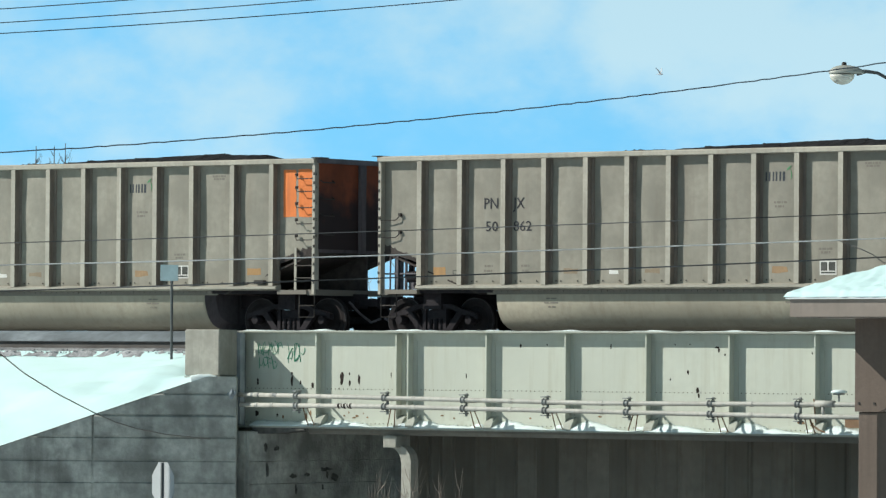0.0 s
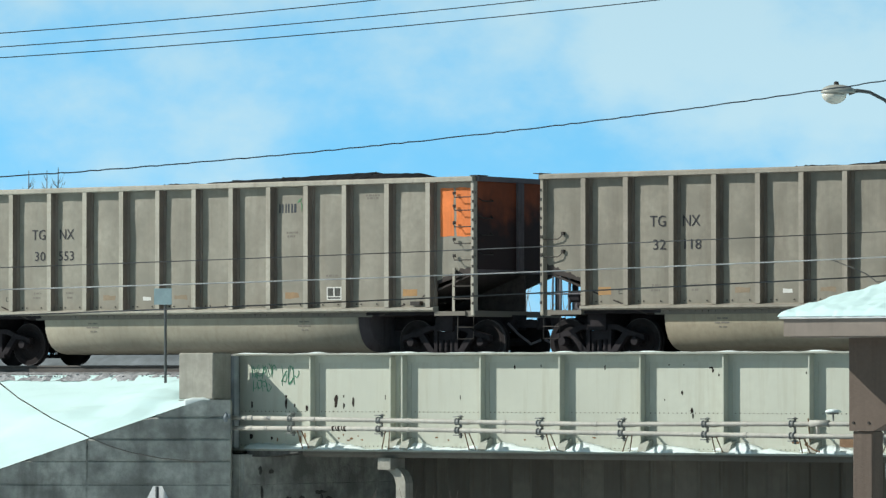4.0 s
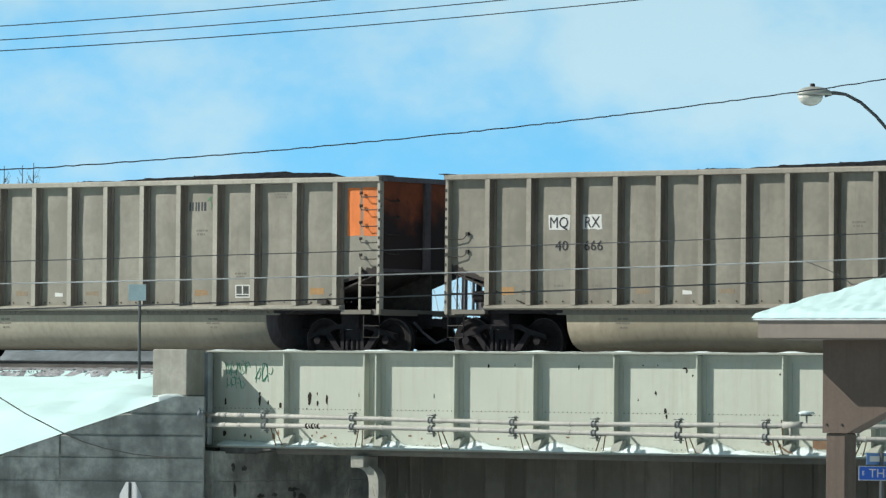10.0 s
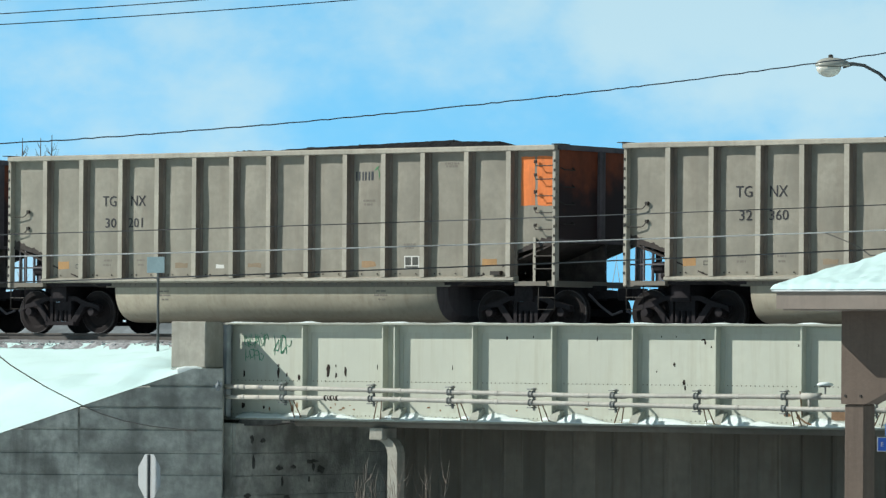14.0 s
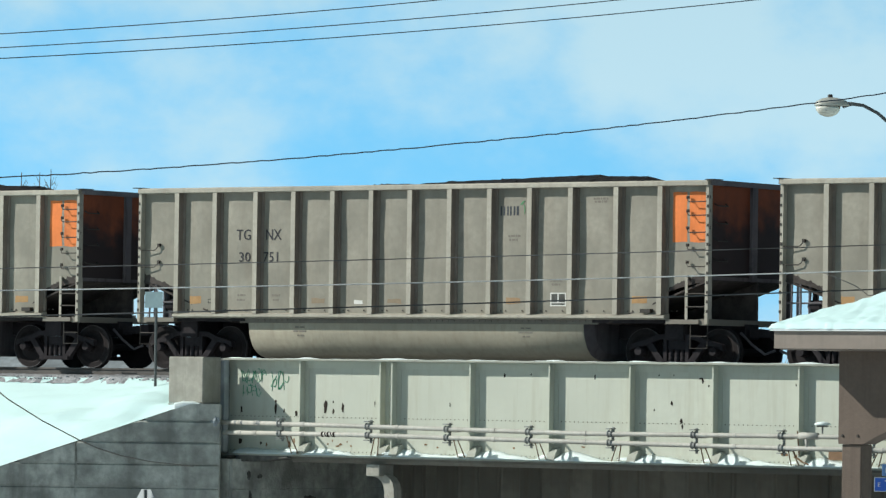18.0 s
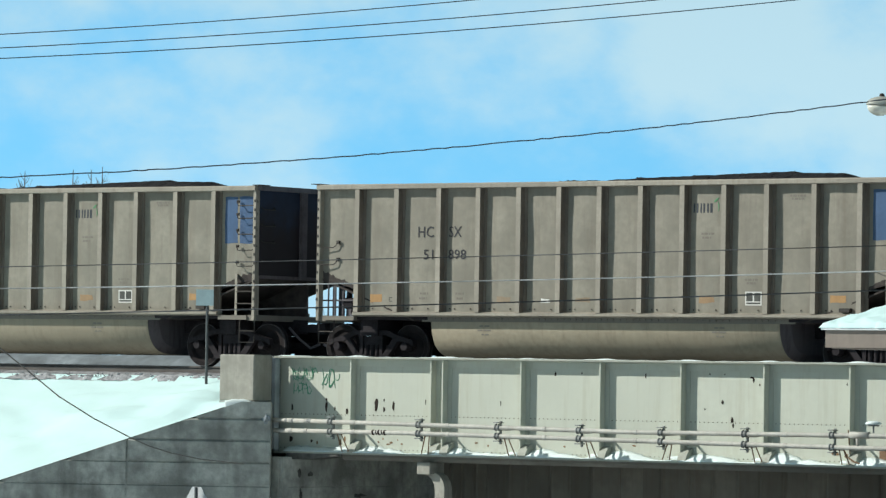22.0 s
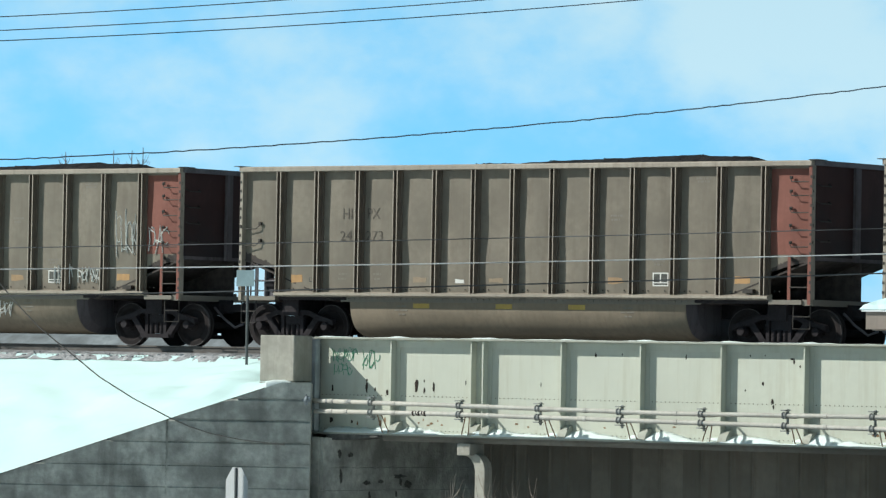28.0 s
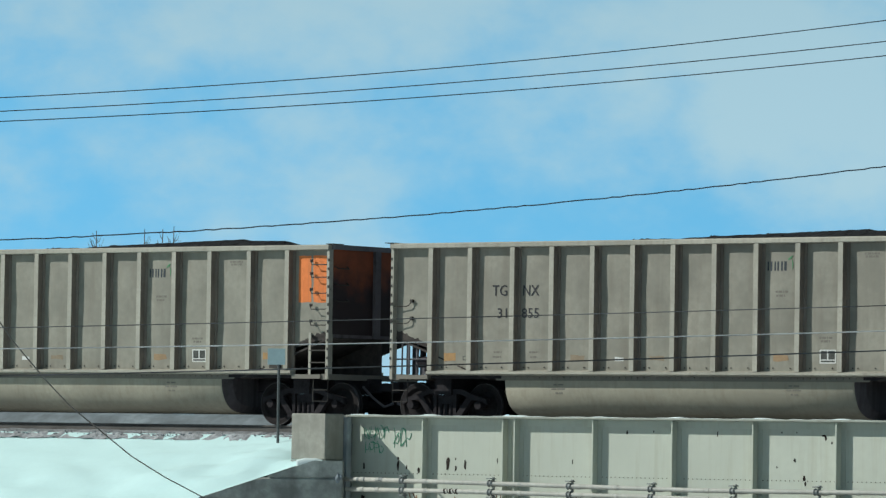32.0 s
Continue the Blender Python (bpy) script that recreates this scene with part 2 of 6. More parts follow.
def soot_shaded(name, base, low, high):
    """End-wall paint with its shade put into the colour, under soot whose ragged upper edge lies between two heights.
    """
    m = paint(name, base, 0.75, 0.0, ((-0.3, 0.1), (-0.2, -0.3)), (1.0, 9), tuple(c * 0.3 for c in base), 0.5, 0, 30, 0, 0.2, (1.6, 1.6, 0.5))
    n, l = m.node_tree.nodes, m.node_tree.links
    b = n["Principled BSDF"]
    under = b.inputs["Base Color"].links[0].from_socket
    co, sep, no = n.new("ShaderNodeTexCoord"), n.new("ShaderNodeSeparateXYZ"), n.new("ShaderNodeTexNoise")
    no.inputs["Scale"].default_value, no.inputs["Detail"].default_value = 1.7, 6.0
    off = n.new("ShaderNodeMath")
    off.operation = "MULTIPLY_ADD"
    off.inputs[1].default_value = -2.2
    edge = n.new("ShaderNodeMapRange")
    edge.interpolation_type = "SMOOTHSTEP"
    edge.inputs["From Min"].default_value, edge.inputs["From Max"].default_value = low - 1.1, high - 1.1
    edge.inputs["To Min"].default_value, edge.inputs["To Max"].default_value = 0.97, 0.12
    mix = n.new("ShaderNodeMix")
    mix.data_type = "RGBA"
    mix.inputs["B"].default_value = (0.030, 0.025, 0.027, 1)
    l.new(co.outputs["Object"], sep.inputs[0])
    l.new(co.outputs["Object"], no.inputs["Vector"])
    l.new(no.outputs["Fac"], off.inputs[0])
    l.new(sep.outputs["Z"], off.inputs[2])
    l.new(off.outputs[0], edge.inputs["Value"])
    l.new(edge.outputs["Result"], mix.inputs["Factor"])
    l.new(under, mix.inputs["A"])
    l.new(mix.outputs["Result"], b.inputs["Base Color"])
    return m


# darker copies of the end paints; the end walls' shade is in the colour
SOOT_SHADED = {
    "orange": soot_shaded("soot_shaded_orange_end", (0.33, 0.088, 0.036), 2.6, 3.7),
    "blue": soot_shaded("soot_shaded_blue_end", (0.028, 0.044, 0.08), 2.6, 3.8),
    "maroon": soot_shaded("soot_shaded_maroon_end", (0.060, 0.028, 0.026), 1.6, 3.3),
    "pink": soot_shaded("soot_shaded_red_end", (0.17, 0.048, 0.05), 1.9, 3.2),
    "red": soot_shaded("soot_shaded_bright_red_end", (0.26, 0.05, 0.034), 1.9, 3.2),
    "yellow": soot_shaded("soot_shaded_yellow_end", (0.27, 0.19, 0.04), 1.9, 3.2),
}
M_INK = paint("black_stencil", (0.028, 0.028, 0.032), 0.7, 0.0, ((-0.2, 0.5), (-0.2, 0.6)), (4, 30))
M_FADED = paint("faded_stencil", (0.185, 0.168, 0.14), 0.75)
M_DULLINK = paint("worn_stencil", (0.085, 0.074, 0.06), 0.75, 0.0, ((-0.2, 0.4), (-0.2, 0.5)), (4, 30))
M_SOOT = paint("caked_coal_dust", (0.05, 0.042, 0.038), 0.9, 0.0, ((-0.3, 0.5), (-0.2, 0.4)), (6, 30), None, 0.0, 0.4, 40)
M_WHITE = paint("white_stencil", (0.66, 0.66, 0.62), 0.7, 0.0, ((-0.12, 0.0), (-0.1, -0.15)), (3, 20))
M_REFLECT = paint("dirty_yellow_reflector", (0.42, 0.245, 0.105), 0.5, 0.0, ((-0.15, 0.05), (-0.1, -0.25)), (4, 30), (0.2, 0.13, 0.06), 0.4)
M_STRIPE = paint("worn_yellow_stripe", (0.50, 0.35, 0.09), 0.6, 0.0, ((-0.15, 0.05), (-0.1, -0.25)), (4, 30), (0.2, 0.15, 0.07), 0.4)
M_REFLECT_MID = paint("dull_yellow_reflector", (0.34, 0.225, 0.125), 0.6, 0.0, ((-0.15, 0.05), (-0.1, -0.25)), (4, 30), (0.2, 0.14, 0.08), 0.5)
M_REFLECT_OLD = paint("faded_yellow_reflector", (0.275, 0.215, 0.145), 0.6, 0.0, ((-0.15, 0.05), (-0.1, -0.25)), (4, 30), (0.2, 0.15, 0.09), 0.5)
M_DATA = paint("dull_data_panel", (0.06, 0.062, 0.055), 0.7, 0.0, ((-0.3, 0.6), (-0.2, 0.6)), (8, 40))
M_LOGO = paint("slate_logo_paint", (0.045, 0.053, 0.062), 0.7)
M_LEAF = paint("green_logo_paint", (0.09, 0.26, 0.12), 0.6)
M_GRAF = paint("white_graffiti_paint", (0.62, 0.62, 0.58), 0.7)
M_CYAN = paint("cyan_graffiti_paint", (0.19, 0.355, 0.385), 0.7, 0.0, ((-0.2, 0.1), (-0.2, -0.3)), (5, 20), (0.25, 0.24, 0.2), 0.8, 0, 30, 0, 0.3, (6, 6, 3))
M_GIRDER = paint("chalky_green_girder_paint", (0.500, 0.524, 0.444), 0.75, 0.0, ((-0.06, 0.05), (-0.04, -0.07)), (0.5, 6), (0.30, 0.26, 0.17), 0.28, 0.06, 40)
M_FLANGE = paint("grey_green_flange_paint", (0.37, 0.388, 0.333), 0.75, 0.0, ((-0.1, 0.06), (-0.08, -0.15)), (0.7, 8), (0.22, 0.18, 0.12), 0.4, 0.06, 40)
M_RIVET = paint("weathered_rivet", (0.14, 0.13, 0.10), 0.7)
M_RUST = paint("rust", (0.026, 0.018, 0.014), 0.9, 0.0, ((-0.3, 0.4), (-0.2, 0.3)), (6, 40))
M_RUSTROD = paint("orange_rust_rod", (0.20, 0.125, 0.075), 0.85, 0.0, ((-0.3, 0.3), (-0.2, 0.3)), (6, 40))
M_PIPE = paint("dusty_pipe_jacket", (0.47, 0.46, 0.41), 0.6, 0.0, ((-0.15, 0.08), (-0.1, -0.25)), (1.2, 10), (0.22, 0.2, 0.17), 0.45)
M_CLAMP = paint("dark_galvanised_clamp", (0.22, 0.23, 0.22), 0.65, 0.2, ((-0.3, 0.3), (-0.2, 0.3)), (6, 30))
M_CONC = paint("weathered_concrete", (0.445, 0.462, 0.42), 0.9, 0.0, ((-0.5, 0.25), (-0.15, -0.55)), (1.5, 7.0), (0.10, 0.10, 0.088), 0.65, 0.5, 16, 0.0, 0.3, (2.6, 2.6, 0.45), 0.0)
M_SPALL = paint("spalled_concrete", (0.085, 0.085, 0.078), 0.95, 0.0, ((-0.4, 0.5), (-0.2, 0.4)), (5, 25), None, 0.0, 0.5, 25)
M_STAINED = paint("stained_concrete", (0.36, 0.40, 0.41), 0.9, 0.0, ((-0.4, 0.15), (-0.2, -0.4)), (2.5, 10), (0.12, 0.13, 0.13), 0.5, 0.3, 25)
M_CONC_L = paint("pale_concrete", (0.36, 0.35, 0.30), 0.9, 0.0, ((-0.28, 0.12), (-0.1, -0.3)), (1.8, 9), (0.16, 0.15, 0.13), 0.5, 0.3, 35)
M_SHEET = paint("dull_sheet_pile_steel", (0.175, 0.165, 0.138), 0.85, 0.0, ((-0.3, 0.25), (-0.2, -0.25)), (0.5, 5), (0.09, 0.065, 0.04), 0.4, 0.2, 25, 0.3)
M_SNOW = paint("old_snow", (0.565, 0.76, 0.745), 0.85, 0.0, ((-0.04, 0.02), (-0.03, -0.05)), (0.5, 6), None, 0.0, 0.45, 3.0, 0, 0.2)
M_SNOW_W = paint("crusted_snow", (0.70, 0.785, 0.77), 0.85, 0.0, ((-0.06, 0.02), (-0.03, -0.08)), (2.0, 14), None, 0.0, 0.5, 9.0, 0, 0.2)
M_DIRTSNOW = paint("dirty_snow", (0.24, 0.28, 0.30), 0.9, 0.0, ((-0.5, 0.15), (-0.3, -0.6)), (0.8, 5), None, 0.0, 0.5, 6.0)
M_BALLAST = paint("snowy_ballast", (0.19, 0.195, 0.20), 0.95, 0.0, ((-0.4, 0.5), (-0.3, 2.2)), (2.5, 16), None, 0.0, 0.9, 18)
M_RAIL = paint("rail_steel", (0.10, 0.092, 0.085), 0.6, 0.4, ((-0.2, 0.3), (-0.2, 0.2)), (2, 20))
M_TIE = paint("creosoted_timber", (0.05, 0.042, 0.035), 0.9, 0.0, ((-0.2, 0.3), (-0.2, 0.2)), (2, 20))
M_GROUND = paint("packed_snow_ground", (0.63, 0.66, 0.67), 0.9, 0.0, ((-0.25, 0.1), (-0.2, -0.3)), (0.05, 0.6), None, 0.0, 0.3, 2.0)
M_ROAD = paint("wet_asphalt", (0.05, 0.05, 0.052), 0.8, 0.0, ((-0.2, 0.4), (-0.2, 0.3)), (0.4, 12))
M_WIRE = paint("black_wire", (0.042, 0.056, 0.075), 0.7)
M_WIRE_L = paint("frosted_wire", (0.62, 0.62, 0.60), 0.6, 0.0, ((-0.6, 0.2), (-0.3, 0.3)), (0.5, 3))
# dark cable; the glints along it are paler stretches of colour
M_WIRE_G = paint("glinting_aluminium_wire", (0.06, 0.06, 0.06), 0.6, 0.0, ((-0.6, 2.5), (-0.3, 0.3)), (0.4, 3))
M_CABLE = paint("grey_cable", (0.17, 0.16, 0.145), 0.7)
M_POLE = paint("grey_steel_post", (0.10, 0.11, 0.11), 0.6, 0.3)
M_ICE = paint("grey_ice", (0.26, 0.30, 0.32), 0.5, 0.0, ((-0.3, 0.2), (-0.2, 0.1)), (5, 20), None, 0.0, 0.4, 12)
M_STAIN = paint("rust_stain", (0.20, 0.125, 0.07), 0.9, 0.0, ((-0.3, 0.4), (-0.2, 0.3)), (6, 40))
M_PLATE = paint("weathered_sign_back", (0.40, 0.42, 0.42), 0.55, 0.2, ((-0.1, 0.08), (-0.1, -0.15)), (3, 20))
M_TEAL = paint("pale_teal_sign_plate", (0.27, 0.37, 0.39), 0.55, 0.1, ((-0.1, 0.08), (-0.1, -0.15)), (3, 20))
M_LAMP = paint("aged_lamp_housing", (0.42, 0.43, 0.38), 0.45, 0.2, ((-0.1, 0.08), (-0.1, -0.15)), (4, 20))
M_LENS = paint("cloudy_lamp_lens", (0.62, 0.62, 0.54), 0.25, 0.0, (), (), None, 0, 0, 30, 0, 0.6)
M_WOOD = paint("brown_stained_timber", (0.125, 0.095, 0.075), 0.75, 0.0, ((-0.15, 0.12), (-0.1, -0.2)), (1.2, 16), (0.06, 0.045, 0.035), 0.5, 0.2, 30)
M_FASCIA = paint("taupe_fascia_board", (0.23, 0.195, 0.165), 0.7, 0.0, ((-0.12, 0.1), (-0.1, -0.15)), (1.2, 14), (0.12, 0.1, 0.08), 0.4)
M_DRIP = paint("white_drip_edge", (0.68, 0.72, 0.72), 0.5)
M_BLUE_OLD = paint("weathered_blue_sign", (0.12, 0.23, 0.45), 0.5, 0.0, ((-0.15, 0.1), (-0.1, -0.2)), (4, 20))
M_BLUE = paint("blue_street_sign", (0.035, 0.12, 0.50), 0.45)
M_TWIG = paint("pale_twigs", (0.25, 0.21, 0.175), 0.85, 0.0, ((-0.4, 0.2), (-0.2, 0.3)), (2, 12))
M_BARK = paint("bare_bark", (0.11, 0.09, 0.075), 0.9, 0.0, ((-0.3, 0.3), (-0.2, 0.3)), (3, 20))
M_BIRD = paint("pale_feathers", (0.50, 0.52, 0.54), 0.9, 0.0, ((-0.3, 0.3), (-0.2, 0.2)), (6, 30))
M_FARBARK = paint("pale_far_bark", (0.17, 0.16, 0.15), 0.9, 0.0, ((-0.3, 0.3), (-0.2, 0.3)), (3, 20))
M_FROST = paint("frosted_twigs", (0.44, 0.47, 0.49), 0.9, 0.0, ((-0.5, 0.2), (-0.2, 0.3)), (0.5, 4))
M_GREEN = paint("green_graffiti_paint", (0.085, 0.33, 0.20), 0.7)


# ---- building blocks ----
def box(bm, x0, x1, y0, y1, z0, z1):
    v = [bm.verts.new((x, y, z)) for x in (x0, x1) for y in (y0, y1) for z in (z0, z1)]
    for f in ((0, 1, 3, 2), (4, 6, 7, 5), (0, 4, 5, 1), (2, 3, 7, 6), (0, 2, 6, 4), (1, 5, 7, 3)):
        bm.faces.new([v[i] for i in f])
    return v


def prism(bm, axis, outline, a, b):
    """Extrudes an outline along an axis from a to b. The outline is given in the other two axes, in the order x, y, z."""
    def at(p, t):
        return {"x": (t, p[0], p[1]), "y": (p[0], t, p[1]), "z": (p[0], p[1], t)}[axis]
    lo, hi = [bm.verts.new(at(p, a)) for p in outline], [bm.verts.new(at(p, b)) for p in outline]
    n = len(outline)
    for i in range(n):
        bm.faces.new((lo[i], lo[(i + 1) % n], hi[(i + 1) % n], hi[i]))
    bm.faces.new(lo[::-1])
    bm.faces.new(hi)


def tube(bm, pts, r, n=6, closed=True):
    """A round bar along points; r: one radius or one for each point."""
    pts = [Vector(p) for p in pts]
    rings = []
    for i, p in enumerate(pts):
        d = (pts[min(i + 1, len(pts) - 1)] - pts[max(i - 1, 0)]).normalized()
        side = d.cross(Vector((0, 0, 1)) if abs(d.z) < 0.9 else Vector((1, 0, 0))).normalized()
        up = side.cross(d)
        rr = r[i] if isinstance(r, (list, tuple)) else r
        rings.append([bm.verts.new(p + (side * math.cos(2 * math.pi * k / n) + up * math.sin(2 * math.pi * k / n)) * rr) for k in range(n)])
    for a, b in zip(rings, rings[1:]):
        for k in range(n):
            bm.faces.new((a[k], a[(k + 1) % n], b[(k + 1) % n], b[k]))
    if closed:
        bm.faces.new(rings[0][::-1])
        bm.faces.new(rings[-1])


def lathe(bm, axis_at, profile, n=20, axis="y", caps=True):
    """Turns a profile of (offset along the axis, radius) round an axis."""
    rings = []
    for o, r in profile:
        ring = []
        for k in range(n):
            a = 2 * math.pi * k / n
            c, s = math.cos(a) * r, math.sin(a) * r
            p = {"y": (c, o, s), "z": (c, s, o), "x": (o, c, s)}[axis]
            ring.append(bm.verts.new(Vector(axis_at) + Vector(p)))
        rings.append(ring)
    for a, b in zip(rings, rings[1:]):
        for k in range(n):
            bm.faces.new((a[k], a[(k + 1) % n], b[(k + 1) % n], b[k]))
    if caps:
        bm.faces.new(rings[0][::-1])
        bm.faces.new(rings[-1])


def bevelled(bm, width=0.01):
    bmesh.ops.bevel(bm, geom=[e for e in bm.edges if e.calc_length() > 3 * width], offset=width, segments=1, affect="EDGES")


def finish(name, bm, material, smooth=False):
    bmesh.ops.recalc_face_normals(bm, faces=bm.faces)
    me = bpy.data.meshes.new(name)
    bm.to_mesh(me)
    bm.free()
    me.materials.append(material)
    if smooth:
        me.polygons.foreach_set("use_smooth", [True] * len(me.polygons))
    return me


def part(name, bm, material, parent=None, label="", smooth=False):
    ob = new(name, finish(name, bm, material, smooth))
    ob.parent = parent
    if label:
        ob["label"] = label
    return ob


def again(name, me, parent, m=None, label=""):
    """One more object on a mesh that is already there."""
    ob = new(name, me)
    ob.parent = parent
    if m is not None:
        ob.matrix_basis = m
    if label:
        ob["label"] = label
    return ob


def thing(name, label, category, m=None, group="", kind=""):
    ob = new(name)
    ob.empty_display_size = 0.3
    if m is not None:
        ob.matrix_basis = m
    return tagged(ob, label, category, group, kind)


TEXT_CACHE = {}


def lettering(text, height, material, depth=0.004):
    """A mesh of letters in the xz plane, facing -y, standing on z = 0 and centred on x = 0."""
    key = (text, height, material.name)
    if key not in TEXT_CACHE:
        cu = bpy.data.curves.new("letters", "FONT")
        cu.body, cu.size, cu.extrude, cu.align_x = text, height / 0.7, depth, "CENTER"
        cu.resolution_u = 2
        cu.offset = 0.0
        ob = bpy.data.objects.new("letters", cu)
        scene.collection.objects.link(ob)
        me = bpy.data.meshes.new_from_object(ob.evaluated_get(bpy.context.evaluated_depsgraph_get()))
        me.transform(Matrix.Rotation(radians(90), 4, "X"))
        me.materials.clear()
        me.materials.append(material)
        bpy.data.objects.remove(ob)
        bpy.data.curves.remove(cu)
        TEXT_CACHE[key] = me
    return TEXT_CACHE[key]


# ---- the ground and the railway ----
RAIL_Z = 6.42
TRACK_Y = 1.6


def ground_sheet():
    bm = bmesh.new()
    s = 2400
    vs = [bm.verts.new(p) for p in ((-s, -s, 0), (s, -s, 0), (s, s, 0), (-s, s, 0))]
    bm.faces.new(vs)
    tagged(part("ground", bm, M_GROUND), "flat snow-covered ground round the railway overpass", "ground", kind="structure")
    bm = bmesh.new()
    box(bm, 10.0, 19.5, -120, 140, -0.2, 0.012)
    tagged(part("road", bm, M_ROAD), "dark wet asphalt street passing under the bridge", "road", kind="structure")


ground_sheet()

FLARE = 36.0
WING_A = Vector((0.42, -1.9, 0))
WING_D = Vector((-math.cos(radians(FLARE)), -math.sin(radians(FLARE)), 0))
WING_N = Vector((math.sin(radians(FLARE)), -math.cos(radians(FLARE)), 0))


def wing_top(s):
    """Height of the wing wall's sloping top at s metres along it."""
    if s < 0.62:
        return 5.68
    return max(0.4, 5.68 - (s - 0.62) * 0.345)


def wing_wall():
    wall = thing("wing_wall", "dark weathered board-marked concrete wing wall with sloping top", "wall", kind="structure")
    lifts = (-0.2, 1.1, 2.0, 2.95, 3.50, 3.95, 4.43, 4.88, 5.33, 5.70)
    joints = (0.0, 2.98, 8.2, 15.5)
    rnd = random.Random(4)
    for s0, s1 in zip(joints, joints[1:]):
        for z0, z1 in zip(lifts, lifts[1:]):
            # the piece of this lift below the sloping top
            n = 14
            a, b = s0 + 0.022, min(s1 - 0.022, 0.62 + (5.68 - z0 - 0.018) / 0.345)
            if b <= a:
                continue
            top = [(a + (b - a) * i / n, min(z1 - 0.012, wing_top(a + (b - a) * i / n))) for i in range(n + 1)]
            outline = [(a, z0 + 0.018), (b, z0 + 0.018)] + top[::-1]
            bm = bmesh.new()
            proud = rnd.uniform(-0.012, 0.028)
            k = len(outline)
            # front face, a chamfer under the joint above, and the back
            rings = []
            for depth, drop in ((proud, 0.030), (proud - 0.035, 0.0), (-0.28, 0.0)):
                rings.append([bm.verts.new(WING_A + WING_D * s + WING_N * depth + Vector((0, 0, z - (drop if n > 1 and z > z1 - 0.014 else 0.0)))) for n, (s, z) in enumerate(outline)])
            for lo, hi in zip(rings, rings[1:]):
                for i in range(k):
                    bm.faces.new((lo[i], lo[(i + 1) % k], hi[(i + 1) % k], hi[i]))
            bm.faces.new(rings[0][::-1])
            bm.faces.new(rings[-1])
            part("concrete_lift", bm, M_CONC, wall)
    # the core behind the joints
    bm = bmesh.new()
    ss = [0.0, 0.62] + [0.62 + i for i in range(1, 15)]
    out = [(s, wing_top(s) - 0.02) for s in ss] + [(ss[-1], -0.2), (0, -0.2)]
    lo = [bm.verts.new(WING_A + WING_D * s - WING_N * 0.03 + Vector((0, 0, z))) for s, z in out]
    hi = [bm.verts.new(WING_A + WING_D * s - WING_N * 0.4 + Vector((0, 0, z))) for s, z in out]
    k = len(out)
    for i in range(k):
        bm.faces.new((lo[i], lo[(i + 1) % k], hi[(i + 1) % k], hi[i]))
    bm.faces.new(lo[::-1])
    bm.faces.new(hi)
    part("core", bm, M_CONC, wall)


wing_wall()


